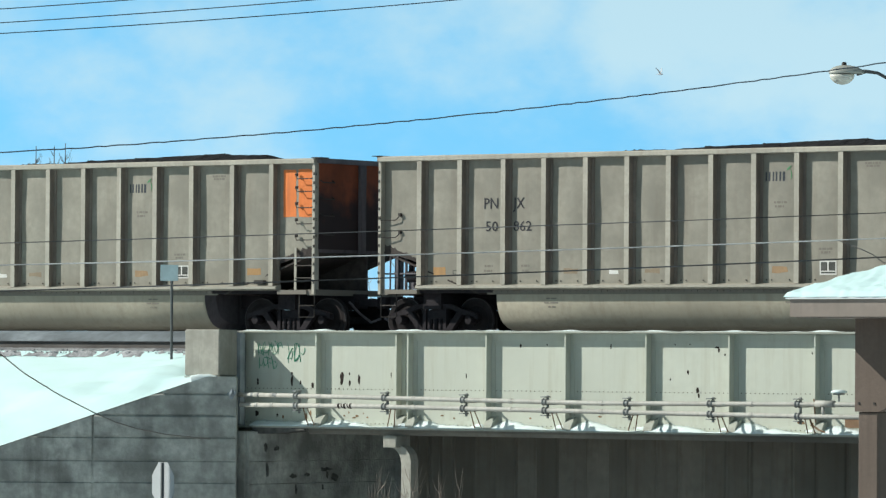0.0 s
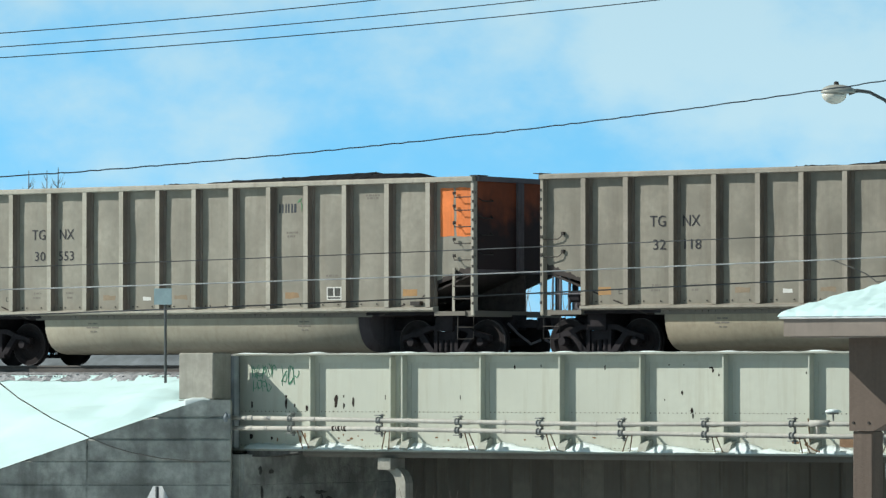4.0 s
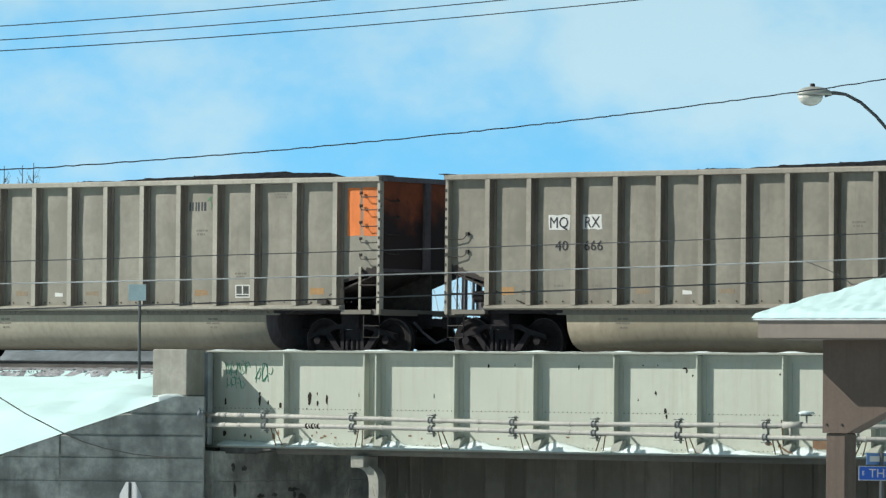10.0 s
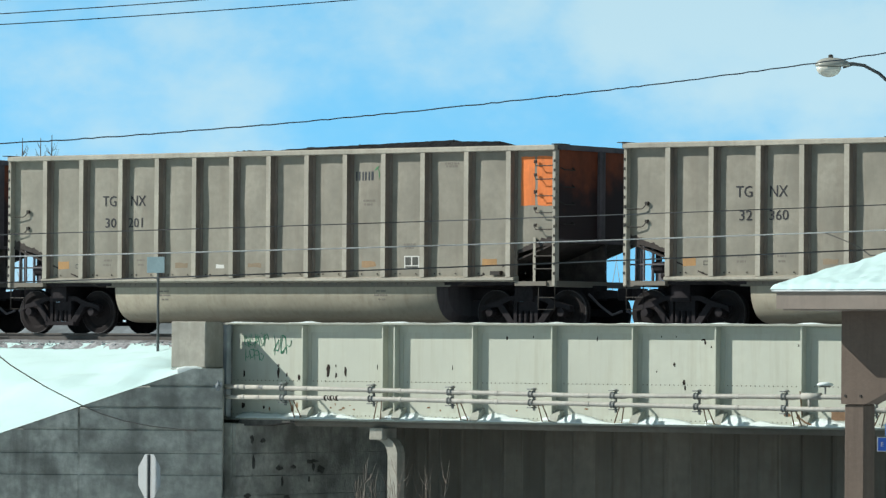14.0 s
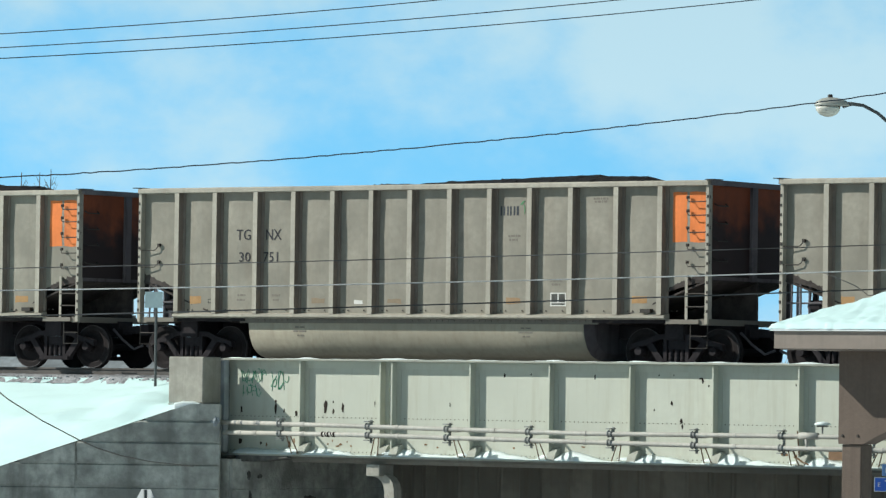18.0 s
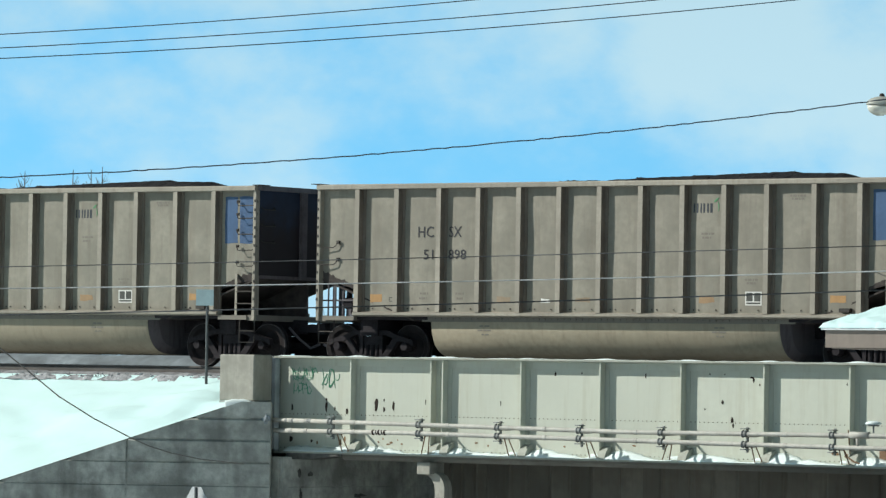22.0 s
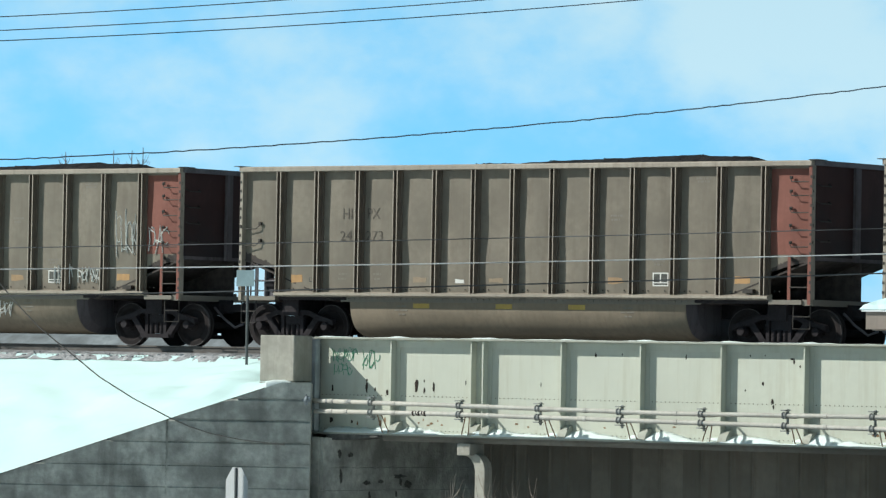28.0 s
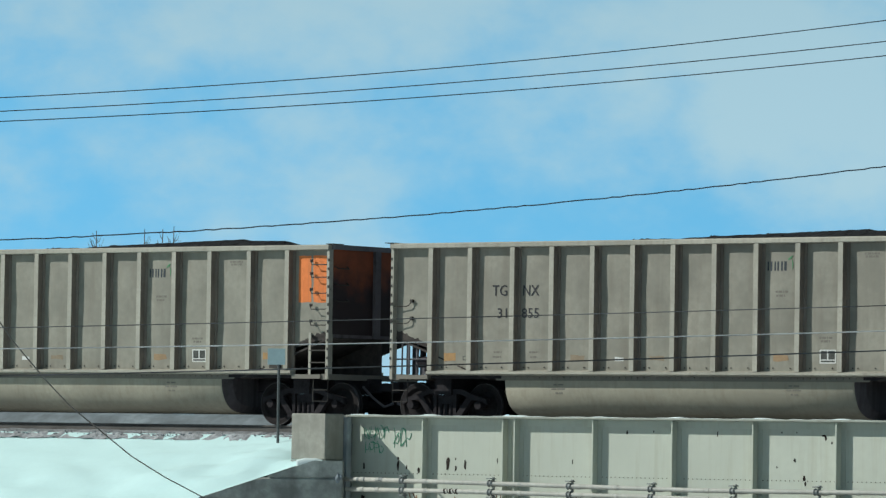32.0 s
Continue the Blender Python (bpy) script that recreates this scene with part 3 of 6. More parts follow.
def embankment():
    """Snow from the wing wall's top up to the ballast's shoulder, beside the bridge and beyond it."""
    rnd = random.Random(9)
    for side in (0, 1):
        bm = bmesh.new()
        cols, rws = (180, 40) if side == 0 else (70, 16)
        grid = []
        for i in range(cols + 1):
            u = (i / cols) ** 1.6
            row = []
            for j in range(rws + 1):
                v = j / rws
                if side == 0:
                    s = 0.62 + u * 160
                    base = WING_A + WING_D * min(s, 14.0) - WING_N * 0.16
                    if s > 14:
                        base = base + Vector((-(s - 14.0), 0, 0))
                    zb = wing_top(min(s, 14.0)) if s < 14 else 0.4
                    top = Vector((min(-1.26, base.x), -0.66, 6.20))
                    foot = Vector((base.x, base.y, zb + 0.015))
                else:
                    s = u * 160
                    foot = Vector((21.0 + s, -9.0, 0.0))
                    top = Vector((21.0 + s, -0.85, 6.13))
                p = foot.lerp(top, v)
                if side == 0:
                    p.z = foot.z + (top.z - foot.z) * v ** (1 + 1.5 * max(0.0, 1 - (s - 0.6) / 1.8))
                p.z += 0.10 * math.sin(math.pi * v) + 0.13 * noise.noise((p.x * 0.9, p.y * 1.3, 3)) * math.sin(math.pi * v) + (0.075 * noise.noise((p.x * 2.6, p.y * 3.2, 8)) + 0.05 * max(0.0, noise.noise((p.x * 1.2 + p.y * 2.2, p.y * 0.7 - p.x, 4)) - 0.1) + 0.025 * noise.noise((p.x * 7, p.y * 7, 6))) * math.sin(math.pi * v) ** 0.7
                row.append(bm.verts.new(p))
            grid.append(row)
        for a, b in zip(grid, grid[1:]):
            for k in range(rws):
                bm.faces.new((a[k], b[k], b[k + 1], a[k + 1]))
        tagged(part("snow_bank" if side == 0 else "snow_bank_beyond", bm, M_SNOW, None, "", True), "bright snow-covered railway embankment above the wing wall", "snow bank", kind="structure")
        # ballast bed with a rough shoulder
        bm = bmesh.new()
        xs = [-0.9 - 0.12 * i for i in range(110)] + [-14 - 6 * i for i in range(1, 30)] if side == 0 else [21.0 + 6 * i for i in range(30)]
        prof = ((-0.95, 6.08), (-0.7, 6.19), (-0.35, 6.24), (0.2, 6.26), (3.0, 6.26), (3.6, 6.22), (4.2, 6.22), (7.4, 6.24), (9.0, 6.1), (15.0, 2.0), (18.0, 0.0))
        grid = []
        for x in xs:
            grid.append([bm.verts.new((x, y + 0.05 * noise.noise((x * 3, y, 1)), z + (0.05 * noise.noise((x * 5, y * 5, 2)) if y < 1 else 0))) for y, z in prof])
        for a, b in zip(grid, grid[1:]):
            for k in range(len(prof) - 1):
                bm.faces.new((a[k], a[k + 1], b[k + 1], b[k]))
        tagged(part("ballast" if side == 0 else "ballast_beyond", bm, M_BALLAST), "dark ballast dusted with snow under the track", "ballast", kind="structure")
    # low ridge of ploughed snow on the far side of the line
    bm = bmesh.new()
    grid = []
    for i in range(161):
        x = -0.9 - i * 0.45
        h = 6.72 + 0.05 * noise.noise((x * 0.5, 2, 2)) + 0.03 * noise.noise((x * 2.5, 5, 2))
        grid.append([bm.verts.new(q) for q in ((x, 7.6, 6.2), (x, 8.2, h - 0.1), (x, 8.6, h), (x, 9.2, h - 0.15), (x, 10.2, 5.2))])
    for a, b in zip(grid, grid[1:]):
        for k in range(4):
            bm.faces.new((a[k], a[k + 1], b[k + 1], b[k]))
    tagged(part("snow_ridge", bm, M_DIRTSNOW, None, "", True), "low ridge of ploughed snow beyond the tracks", "snow bank", kind="structure")
    # loose stones and clods of snow along the shoulder
    bm = bmesh.new()
    for i in range(220):
        x, y = rnd.uniform(-13, -1.0), rnd.uniform(-0.85, -0.50)
        z = 6.165 + (y + 0.85) * 0.20
        r = rnd.uniform(0.010, 0.026)
        vs = bmesh.ops.create_icosphere(bm, subdivisions=1, radius=r)["verts"]
        for v in vs:
            v.co = Vector((v.co.x * rnd.uniform(0.8, 1.4), v.co.y, v.co.z * 0.7)) + Vector((x, y, z))
    tagged(part("ballast_stones", bm, M_DIRTSNOW), "loose ballast stones dusted with snow", "stones", kind="stuff")


embankment()


def track():
    prof = ((-0.075, 0), (0.075, 0), (0.075, 0.012), (0.012, 0.03), (0.012, 0.12), (0.037, 0.13), (0.037, 0.165), (-0.037, 0.165), (-0.037, 0.13), (-0.012, 0.12), (-0.012, 0.03), (-0.075, 0.012))
    for yc in (TRACK_Y, TRACK_Y + 4.3):
        tr = thing("railway_track", "rusty steel rails on dark timber sleepers across the bridge", "track", kind="structure")
        for s in (-0.755, 0.755):
            bm = bmesh.new()
            prism(bm, "x", [(yc + s + a, RAIL_Z - 0.165 + b) for a, b in prof], -160, 190)
            part("rail", bm, M_RAIL, tr)
        bm = bmesh.new()
        box(bm, -0.11, 0.11, yc - 1.3, yc + 1.3, RAIL_Z - 0.30, RAIL_Z - 0.166)
        me = finish("sleeper", bm, M_TIE)
        for i in range(70):
            again("sleeper", me, tr, pose(-18 + i * 0.6, 0, 0))


track()


# ---- the bridge ----
def sprayed(rnd, x, w, z, h):
    """One sprayed letter-like sign: a leaning stem, a loop off it and sometimes a crossing slash."""
    lean = rnd.uniform(-0.5, 0.6) * w
    stem = [(x + 0.15 * w, z + rnd.uniform(-0.05, 0.1) * h), (x + 0.2 * w + lean * 0.5 + rnd.uniform(-0.15, 0.15) * w, z + 0.5 * h), (x + 0.2 * w + lean, z + rnd.uniform(0.85, 1.05) * h)]
    p0, turn = rnd.uniform(0.0, 6.28), rnd.choice((-1, 1)) * rnd.uniform(2.4, 6.0)
    ca, cb, zc = rnd.uniform(0.35, 0.62) * w, rnd.uniform(0.2, 0.48) * h, z + rnd.uniform(0.4, 0.65) * h
    loop = [(x + 0.5 * w + ca * math.cos(p0 - turn * q / 8), zc + cb * math.sin(p0 - turn * q / 8) * rnd.uniform(0.75, 1.15)) for q in range(9)]
    slash = [(x + rnd.uniform(-0.1, 0.4) * w, z + rnd.uniform(0.0, 1.0) * h), (x + rnd.uniform(0.6, 1.2) * w, z + rnd.uniform(0.0, 1.0) * h)]
    return [stem, loop, slash][:3 if rnd.random() < 0.6 else 2]


def bridge():
    x0, x1 = -0.10, 21.0
    gird = thing("plate_girder", "pale green painted steel plate girder with riveted stiffeners and rust spots", "bridge girder", kind="structure")
    web, zt, zb = -0.95, 6.645, 4.63
    edge = -1.19
    stiff = [1.90, 3.97, 4.27, 6.235, 8.18, 10.12, 12.07, 14.04, 16.02, 18.0, 20.0]
    bm = bmesh.new()
    box(bm, x0, x1, web, web + 0.02, zb + 0.02, zt - 0.03)
    part("web", bm, M_GIRDER, gird)
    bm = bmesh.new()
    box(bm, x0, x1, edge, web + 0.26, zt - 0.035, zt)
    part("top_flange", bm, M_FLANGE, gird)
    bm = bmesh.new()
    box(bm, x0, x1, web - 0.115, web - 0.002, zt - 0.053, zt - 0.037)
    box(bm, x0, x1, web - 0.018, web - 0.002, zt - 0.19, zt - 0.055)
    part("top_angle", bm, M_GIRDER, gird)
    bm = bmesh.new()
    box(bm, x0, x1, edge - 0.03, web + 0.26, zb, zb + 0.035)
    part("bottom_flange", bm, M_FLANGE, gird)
    # dark set-back plate added for the shaded band below the flange
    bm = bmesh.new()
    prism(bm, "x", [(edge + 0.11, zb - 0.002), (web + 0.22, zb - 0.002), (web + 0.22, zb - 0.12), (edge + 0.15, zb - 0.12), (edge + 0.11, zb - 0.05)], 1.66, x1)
    part("cover_plate", bm, M_SHEET, gird, "grimy plates, dark as the shade under the bottom flange")
    bm = bmesh.new()
    box(bm, x0, x1, web - 0.018, web - 0.002, zb + 0.037, zb + 0.19)
    part("bottom_angle", bm, M_GIRDER, gird)
    # stiffeners: an outstanding leg, a leg on the web, and a curved foot
    bm = bmesh.new()
    prism(bm, "z", [(0, web - 0.003), (0, -1.135), (-0.03, -1.135), (-0.03, -1.12), (-0.014, -1.12), (-0.014, web - 0.003)], zb + 0.037, zt - 0.056)
    box(bm, 0.002, 0.10, web - 0.016, web - 0.003, zb + 0.20, zt - 0.2)
    me_st = finish("stiffener", bm, M_GIRDER)
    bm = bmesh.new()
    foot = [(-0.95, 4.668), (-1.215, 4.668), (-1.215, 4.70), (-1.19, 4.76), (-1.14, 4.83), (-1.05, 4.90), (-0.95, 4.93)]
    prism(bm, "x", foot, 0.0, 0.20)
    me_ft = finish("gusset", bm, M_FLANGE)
    for x in stiff:
        again("stiffener", me_st, gird, pose(x, 0, 0))
        again("gusset", me_ft, gird, pose(x - 0.02, 0, 0))
    # rows of rivets
    bm = bmesh.new()
    nr = int((x1 - x0) / 0.105)
    for i in range(nr):
        x = x0 + 0.05 + i * 0.105
        lathe(bm, (x, web, 5.445), ((0, 0.013), (-0.009, 0.009)), 6)
        lathe(bm, (x, web - 0.018, zb + 0.11), ((0, 0.013), (-0.009, 0.009)), 6)
    tagged(part("rivets", bm, M_RIVET, gird), kind="stuff")
    # rust spots and runs, thin flakes
    rnd = random.Random(3)
    spots = [(0.22, 5.594, 0.035, 0.08), (1.127, 5.63, 0.04, 0.12), (1.125, 5.765, 0.03, 0.035), (1.347, 5.575, 0.025, 0.045), (1.67, 5.53, 0.04, 0.06),
             (2.431, 5.67, 0.065, 0.135), (2.631, 5.578, 0.03, 0.06), (2.879, 5.65, 0.038, 0.11), (2.628, 5.77, 0.02, 0.03), (3.7, 5.75, 0.012, 0.06),
             (0.745, 4.895, 0.035, 0.04), (0.20, 4.93, 0.07, 0.06), (2.36, 5.45, 0.02, 0.02), (6.95, 6.36, 0.03, 0.05), (7.6, 6.38, 0.015, 0.03), (9.15, 6.35, 0.018, 0.06),
             (10.982, 5.855, 0.03, 0.05), (10.569, 5.707, 0.015, 0.025), (11.213, 5.513, 0.042, 0.055), (11.238, 5.40, 0.028, 0.05), (11.66, 6.34, 0.07, 0.02), (11.70, 6.29, 0.03, 0.05),
             (11.847, 6.204, 0.02, 0.035), (10.676, 6.394, 0.022, 0.02), (11.028, 6.397, 0.015, 0.02), (13.855, 6.237, 0.015, 0.03), (5.6, 5.75, 0.012, 0.05)]
    stains = [(2.75, 4.86, 0.07, 0.02), (2.83, 4.90, 0.05, 0.025), (3.1, 4.87, 0.04, 0.02), (3.0, 4.95, 0.02, 0.02), (2.5, 4.90, 0.03, 0.02), (2.62, 4.97, 0.02, 0.03), (0.9, 4.86, 0.03, 0.05), (1.5, 4.87, 0.05, 0.10), (1.62, 4.95, 0.03, 0.06), (8.9, 4.95, 0.06, 0.02), (5.0, 4.93, 0.05, 0.02), (13.6, 4.90, 0.12, 0.04), (13.9, 4.86, 0.1, 0.05), (5.3, 4.88, 0.03, 0.02), (7.2, 4.9, 0.04, 0.02)]
    dark = {(q[0], q[1]) for q in spots}
    for x, z, a, b in spots + stains:
        a, b = a * 0.85, b * 0.85
        bm = bmesh.new()
        k = 11
        pts = []
        for i in range(k):
            an = 2 * math.pi * i / k
            r = rnd.uniform(0.6, 1.15)
            pts.append((x + a * r * math.cos(an), z + b * r * math.sin(an) - (0.35 * b if math.sin(an) < -0.5 else 0)))
        prism(bm, "y", pts, web - 0.005, web - 0.0005)
        part("rust_spot", bm, M_RUST if (x, z) in dark else M_STAIN, gird)
    # graffiti tags in green lines
    rnd = random.Random(21)
    for xa, xb, za, zb2, kcount in ((0.22, 0.86, 6.13, 6.42, 5), (1.00, 1.48, 5.98, 6.42, 3), (0.24, 0.74, 5.86, 6.10, 4)):
        for i in range(kcount):
            w = (xb - xa) / kcount
            for stroke in sprayed(rnd, xa + w * i, w, za, zb2 - za):
                bm = bmesh.new()
                tube(bm, [(p, web - 0.005, q) for p, q in stroke], rnd.uniform(0.006, 0.0095), 4)
                part("graffiti_stroke", bm, M_GREEN, gird)
    # snow lying on the bottom flange, thicker at the feet, and thinly on top
    bm = bmesh.new()
    n = 260
    grid = []
    for i in range(n + 1):
        x = x0 + 0.3 + (x1 - x0 - 0.5) * i / n
        past = min([x - s for s in stiff if x >= s] or [1.0])
        h = 0.02 + 0.095 * max(0.0, 1 - abs(past - 0.45) / 0.9) ** 0.8 + 0.06 * noise.noise((x * 1.1, 0, 5)) + 0.025 * noise.noise((x * 5, 0, 1)) + 0.012 * noise.noise((x * 13, 0, 1))
        h = max(0.012, h)
        o = -1.215 + 0.02 * noise.noise((x * 3, 7, 1)) + 0.012 * noise.noise((x * 11, 7, 1))
        z0 = 4.6655
        grid.append([bm.verts.new(p) for p in ((x, o, z0), (x, o + 0.008, z0 + h * 0.30), (x, o + 0.06, z0 + h * 0.62), (x, web - 0.10, z0 + h * 1.1), (x, web - 0.02, z0 + h * 1.55), (x, web - 0.02, z0))])
    for a, b in zip(grid, grid[1:]):
        for k in range(5):
            bm.faces.new((a[k], b[k], b[k + 1], a[k + 1]))
    part("flange_snow", bm, M_SNOW_W, gird, "ridge of snow on the bottom flange", True)
    bm = bmesh.new()
    grid = []
    for i in range(n + 1):
        x = x0 + (x1 - x0) * i / n
        h = 0.002 + 0.018 * max(0, noise.noise((x * 1.3, 3, 5))) + 0.018 * max(0, noise.noise((x * 4.1, 3, 9))) + 0.02 * max(0, 1 - min(abs(x - 0.1 - s) for s in stiff) / 0.14)
        grid.append([bm.verts.new((x, y, zt + 0.001 + q * h)) for y, q in ((edge + 0.005, 0), (edge + 0.03, 1), (web, 1.1), (web + 0.24, 0))])
    for a, b in zip(grid, grid[1:]):
        for k in range(3):
            bm.faces.new((a[k], b[k], b[k + 1], a[k + 1]))
    part("top_snow", bm, M_SNOW_W, gird, "thin snow on the top flange", True)

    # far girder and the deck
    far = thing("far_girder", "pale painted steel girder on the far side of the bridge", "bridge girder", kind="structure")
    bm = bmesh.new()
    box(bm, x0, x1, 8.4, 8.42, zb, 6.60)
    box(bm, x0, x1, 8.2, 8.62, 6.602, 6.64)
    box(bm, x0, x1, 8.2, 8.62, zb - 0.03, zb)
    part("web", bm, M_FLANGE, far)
    bm = bmesh.new()
    box(bm, -0.9, x1 + 0.4, web + 0.03, 8.38, 5.6, 5.95)
    tagged(part("bridge_deck", bm, M_CONC), "dark concrete bridge deck under the track", "deck", kind="structure")
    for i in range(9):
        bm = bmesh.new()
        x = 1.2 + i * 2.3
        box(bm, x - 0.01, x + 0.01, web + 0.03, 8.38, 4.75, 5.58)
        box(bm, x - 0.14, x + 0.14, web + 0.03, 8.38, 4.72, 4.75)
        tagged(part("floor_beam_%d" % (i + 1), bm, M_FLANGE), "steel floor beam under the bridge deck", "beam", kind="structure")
    # snowy ballast trough over the deck
    bm = bmesh.new()
    box(bm, -0.9, x1 + 0.4, web + 0.28, 8.1, 5.955, 6.2)
    tagged(part("deck_ballast", bm, M_BALLAST), "dark ballast on the bridge deck", "ballast", kind="structure")


bridge()


def abutment():
    ab = thing("abutment", "weathered concrete bridge abutment with pillar and breast wall", "abutment", kind="structure")
    bm = bmesh.new()
    box(bm, -0.885, 0.038, -2.02, -1.41, 5.695, 6.66)
    bevelled(bm, 0.02)
    part("pillar", bm, M_CONC_L, ab, "pale concrete end pillar beside the girder")
    bm = bmesh.new()
    box(bm, -0.28, 0.10, -1.395, -1.25, 4.70, 6.60)
    part("backing_block", bm, M_STAINED, ab, "blue-grey stained concrete behind the pillar")
    # snow on the ledge round the pillar's foot
    bm = bmesh.new()
    grid = []
    for i in range(15):
        q = 0.42 + 0.55 * i / 14
        h = 5.69 + 0.028 * min(1.0, i / 4, (14 - i) / 4) + 0.012 * noise.noise((q * 6, 1, 1))
        grid.append([bm.verts.new(WING_A + WING_D * q - WING_N * w + Vector((0, 0, z))) for w, z in ((-0.012, wing_top(q) + 0.001), (-0.008, h - 0.02), (0.03, h), (0.14, h + 0.01), (0.26, h + 0.012), (0.27, 5.4))])
    for a, b in zip(grid, grid[1:]):
        for k in range(5):
            bm.faces.new((a[k], b[k], b[k + 1], a[k + 1]))
    bm.faces.new(grid[0])
    bm.faces.new(grid[-1][::-1])
    part("ledge_snow", bm, M_SNOW_W, ab, "lump of snow on the ledge", True)
    bm = bmesh.new()
    vs = bmesh.ops.create_icosphere(bm, subdivisions=3, radius=0.11)["verts"]
    for v in vs:
        w = 1 - max(0.0, v.co.z) * 6.0
        g = 1 + 0.7 * noise.noise(v.co * 19)
        v.co = Vector((v.co.x * 1.05 * w * g + 0.32, v.co.y * 0.45 * w - 1.965, v.co.z * 1.05 * g + 5.34))
    part("ice_lump", bm, M_ICE, ab, "lump of grey ice where the pipes meet the wall", True)
    # mass of the abutment and the breast wall in lifts, facing the street
    bm = bmesh.new()
    box(bm, -4.0, 0.36, -1.55, 9.0, -0.2, 4.55)
    box(bm, -4.0, -0.30, -1.0, 9.0, 4.55, 5.94)
    box(bm, -1.0, 0.03, -1.98, -1.41, 4.55, 5.60)
    box(bm, -0.9, 0.034, -2.0, -1.41, 5.60, 5.69)
    part("core", bm, M_CONC, ab)
    rnd = random.Random(8)
    lifts = (0, 1.2, 2.4, 3.05, 3.45, 3.92, 4.55)
    for z0, z1 in zip(lifts, lifts[1:]):
        bm = bmesh.new()
        p = rnd.uniform(0, 0.012)
        box(bm, 0.37, 0.44 + p, -1.50, 9.0, z0 + 0.006, z1 - 0.006)
        part("concrete_lift", bm, M_CONC, ab)
    # spalled black patches and dark runs on the breast wall
    for yy, zz, w, h in ((1.08, 3.73, 0.26, 0.05), (1.39, 3.55, 0.16, 0.09), (0.07, 3.32, 0.05, 0.15), (-0.6, 4.18, 0.10, 0.06), (-0.95, 4.22, 0.07, 0.10), (0.22, 2.99, 0.12, 0.05), (0.45, 3.62, 0.10, 0.04), (0.99, 3.37, 0.05, 0.07), (-0.9, 3.72, 0.05, 0.16), (0.0, 3.60, 0.13, 0.06), (1.15, 3.62, 0.05, 0.10), (-1.1, 3.05, 0.14, 0.07)):
        bm = bmesh.new()
        k = 17
        prism(bm, "x", [(yy + w * rnd.uniform(0.45, 1.1) * math.cos(6.283 * i / k), zz + h * rnd.uniform(0.4, 1.2) * math.sin(6.283 * i / k)) for i in range(k)], 0.44, 0.4555)
        part("spalled_patch", bm, M_SPALL, ab, "dark spalled patch")
    # steel end plate of the girder and its bearing shelf
    bm = bmesh.new()
    box(bm, -0.285, -0.105, -1.10, -0.93, 4.66, 6.64)
    part("end_post", bm, M_CLAMP, ab, "dark grey steel end post")
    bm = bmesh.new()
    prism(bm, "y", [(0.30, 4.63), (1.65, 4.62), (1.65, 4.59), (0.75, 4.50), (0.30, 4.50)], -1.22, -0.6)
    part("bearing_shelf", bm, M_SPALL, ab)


abutment()


def street_column():
    col = thing("bridge_column", "white painted steel column with curved bracket under the girder", "column")
    bm = bmesh.new()
    box(bm, 3.72, 4.06, -1.25, -0.75, 4.26, 4.505)
    bevelled(bm, 0.015)
    part("cap", bm, M_CONC_L, col)
    outer = [(4.06, 4.26)] + [(3.99 + 0.35 * math.sin(a), 3.97 + 0.35 * math.cos(a)) for a in (0.3, 0.7, 1.1, 1.5)] + [(4.34, 3.6), (4.34, 0.0)]
    inner = [(4.10, 0.0), (4.10, 3.6)] + [(3.82 + 0.28 * math.sin(a), 3.92 + 0.34 * math.cos(a)) for a in (1.5, 1.1, 0.7, 0.3)] + [(3.78, 4.258)]
    bm = bmesh.new()
    prism(bm, "y", outer + inner, -1.12, -0.86)
    part("shaft", bm, M_CONC_L, col)
    bm = bmesh.new()
    box(bm, 4.02, 4.42, -1.25, -0.72, 0.012, 0.10)
    part("base_plate", bm, M_CLAMP, col)


street_column()


def pile_wall():
    """Ribbed wall of sheet piles behind the near lane."""
    wall = thing("sheet_pile_wall", "dull brown ribbed steel sheet pile wall in the bridge's shade", "wall", kind="structure")
    rnd = random.Random(31)
    x = 0.92
    while x < 20.6:
        # pans of uneven width with a folded seam between them, as old piling has
        w = 0.30 if x < 2.0 else rnd.choice((0.50, 0.56, 0.62, 0.72))
        d = rnd.uniform(0.0, 0.03)
        prof = [(0, 0.0), (0.04, d), (w - 0.10, d), (w - 0.07, 0.028), (w - 0.05, 0.028), (w - 0.02, 0.0), (w + 0.001, 0.0)]
        bm = bmesh.new()
        prism(bm, "z", [(p, q) for p, q in prof] + [(p, q + 0.012) for p, q in prof[::-1]], 0.0, 4.58)
        again("sheet_pile", finish("sheet_pile", bm, M_SHEET), wall, pose(x, 3.4, 0))
        x += w
    bm = bmesh.new()
    box(bm, 0.92, 20.55, 3.62, 3.72, 0, 4.6)
    part("backing", bm, M_SHEET, wall)


pile_wall()


def right_abutment():
    bm = bmesh.new()
    box(bm, 20.6, 26.0, -2.2, 9.0, -0.2, 4.6)
    box(bm, 21.05, 26.0, -1.6, 9.0, 4.61, 6.1)
    tagged(part("abutment_beyond", bm, M_CONC), "plain weathered concrete abutment across the street", "abutment", kind="structure")


right_abutment()


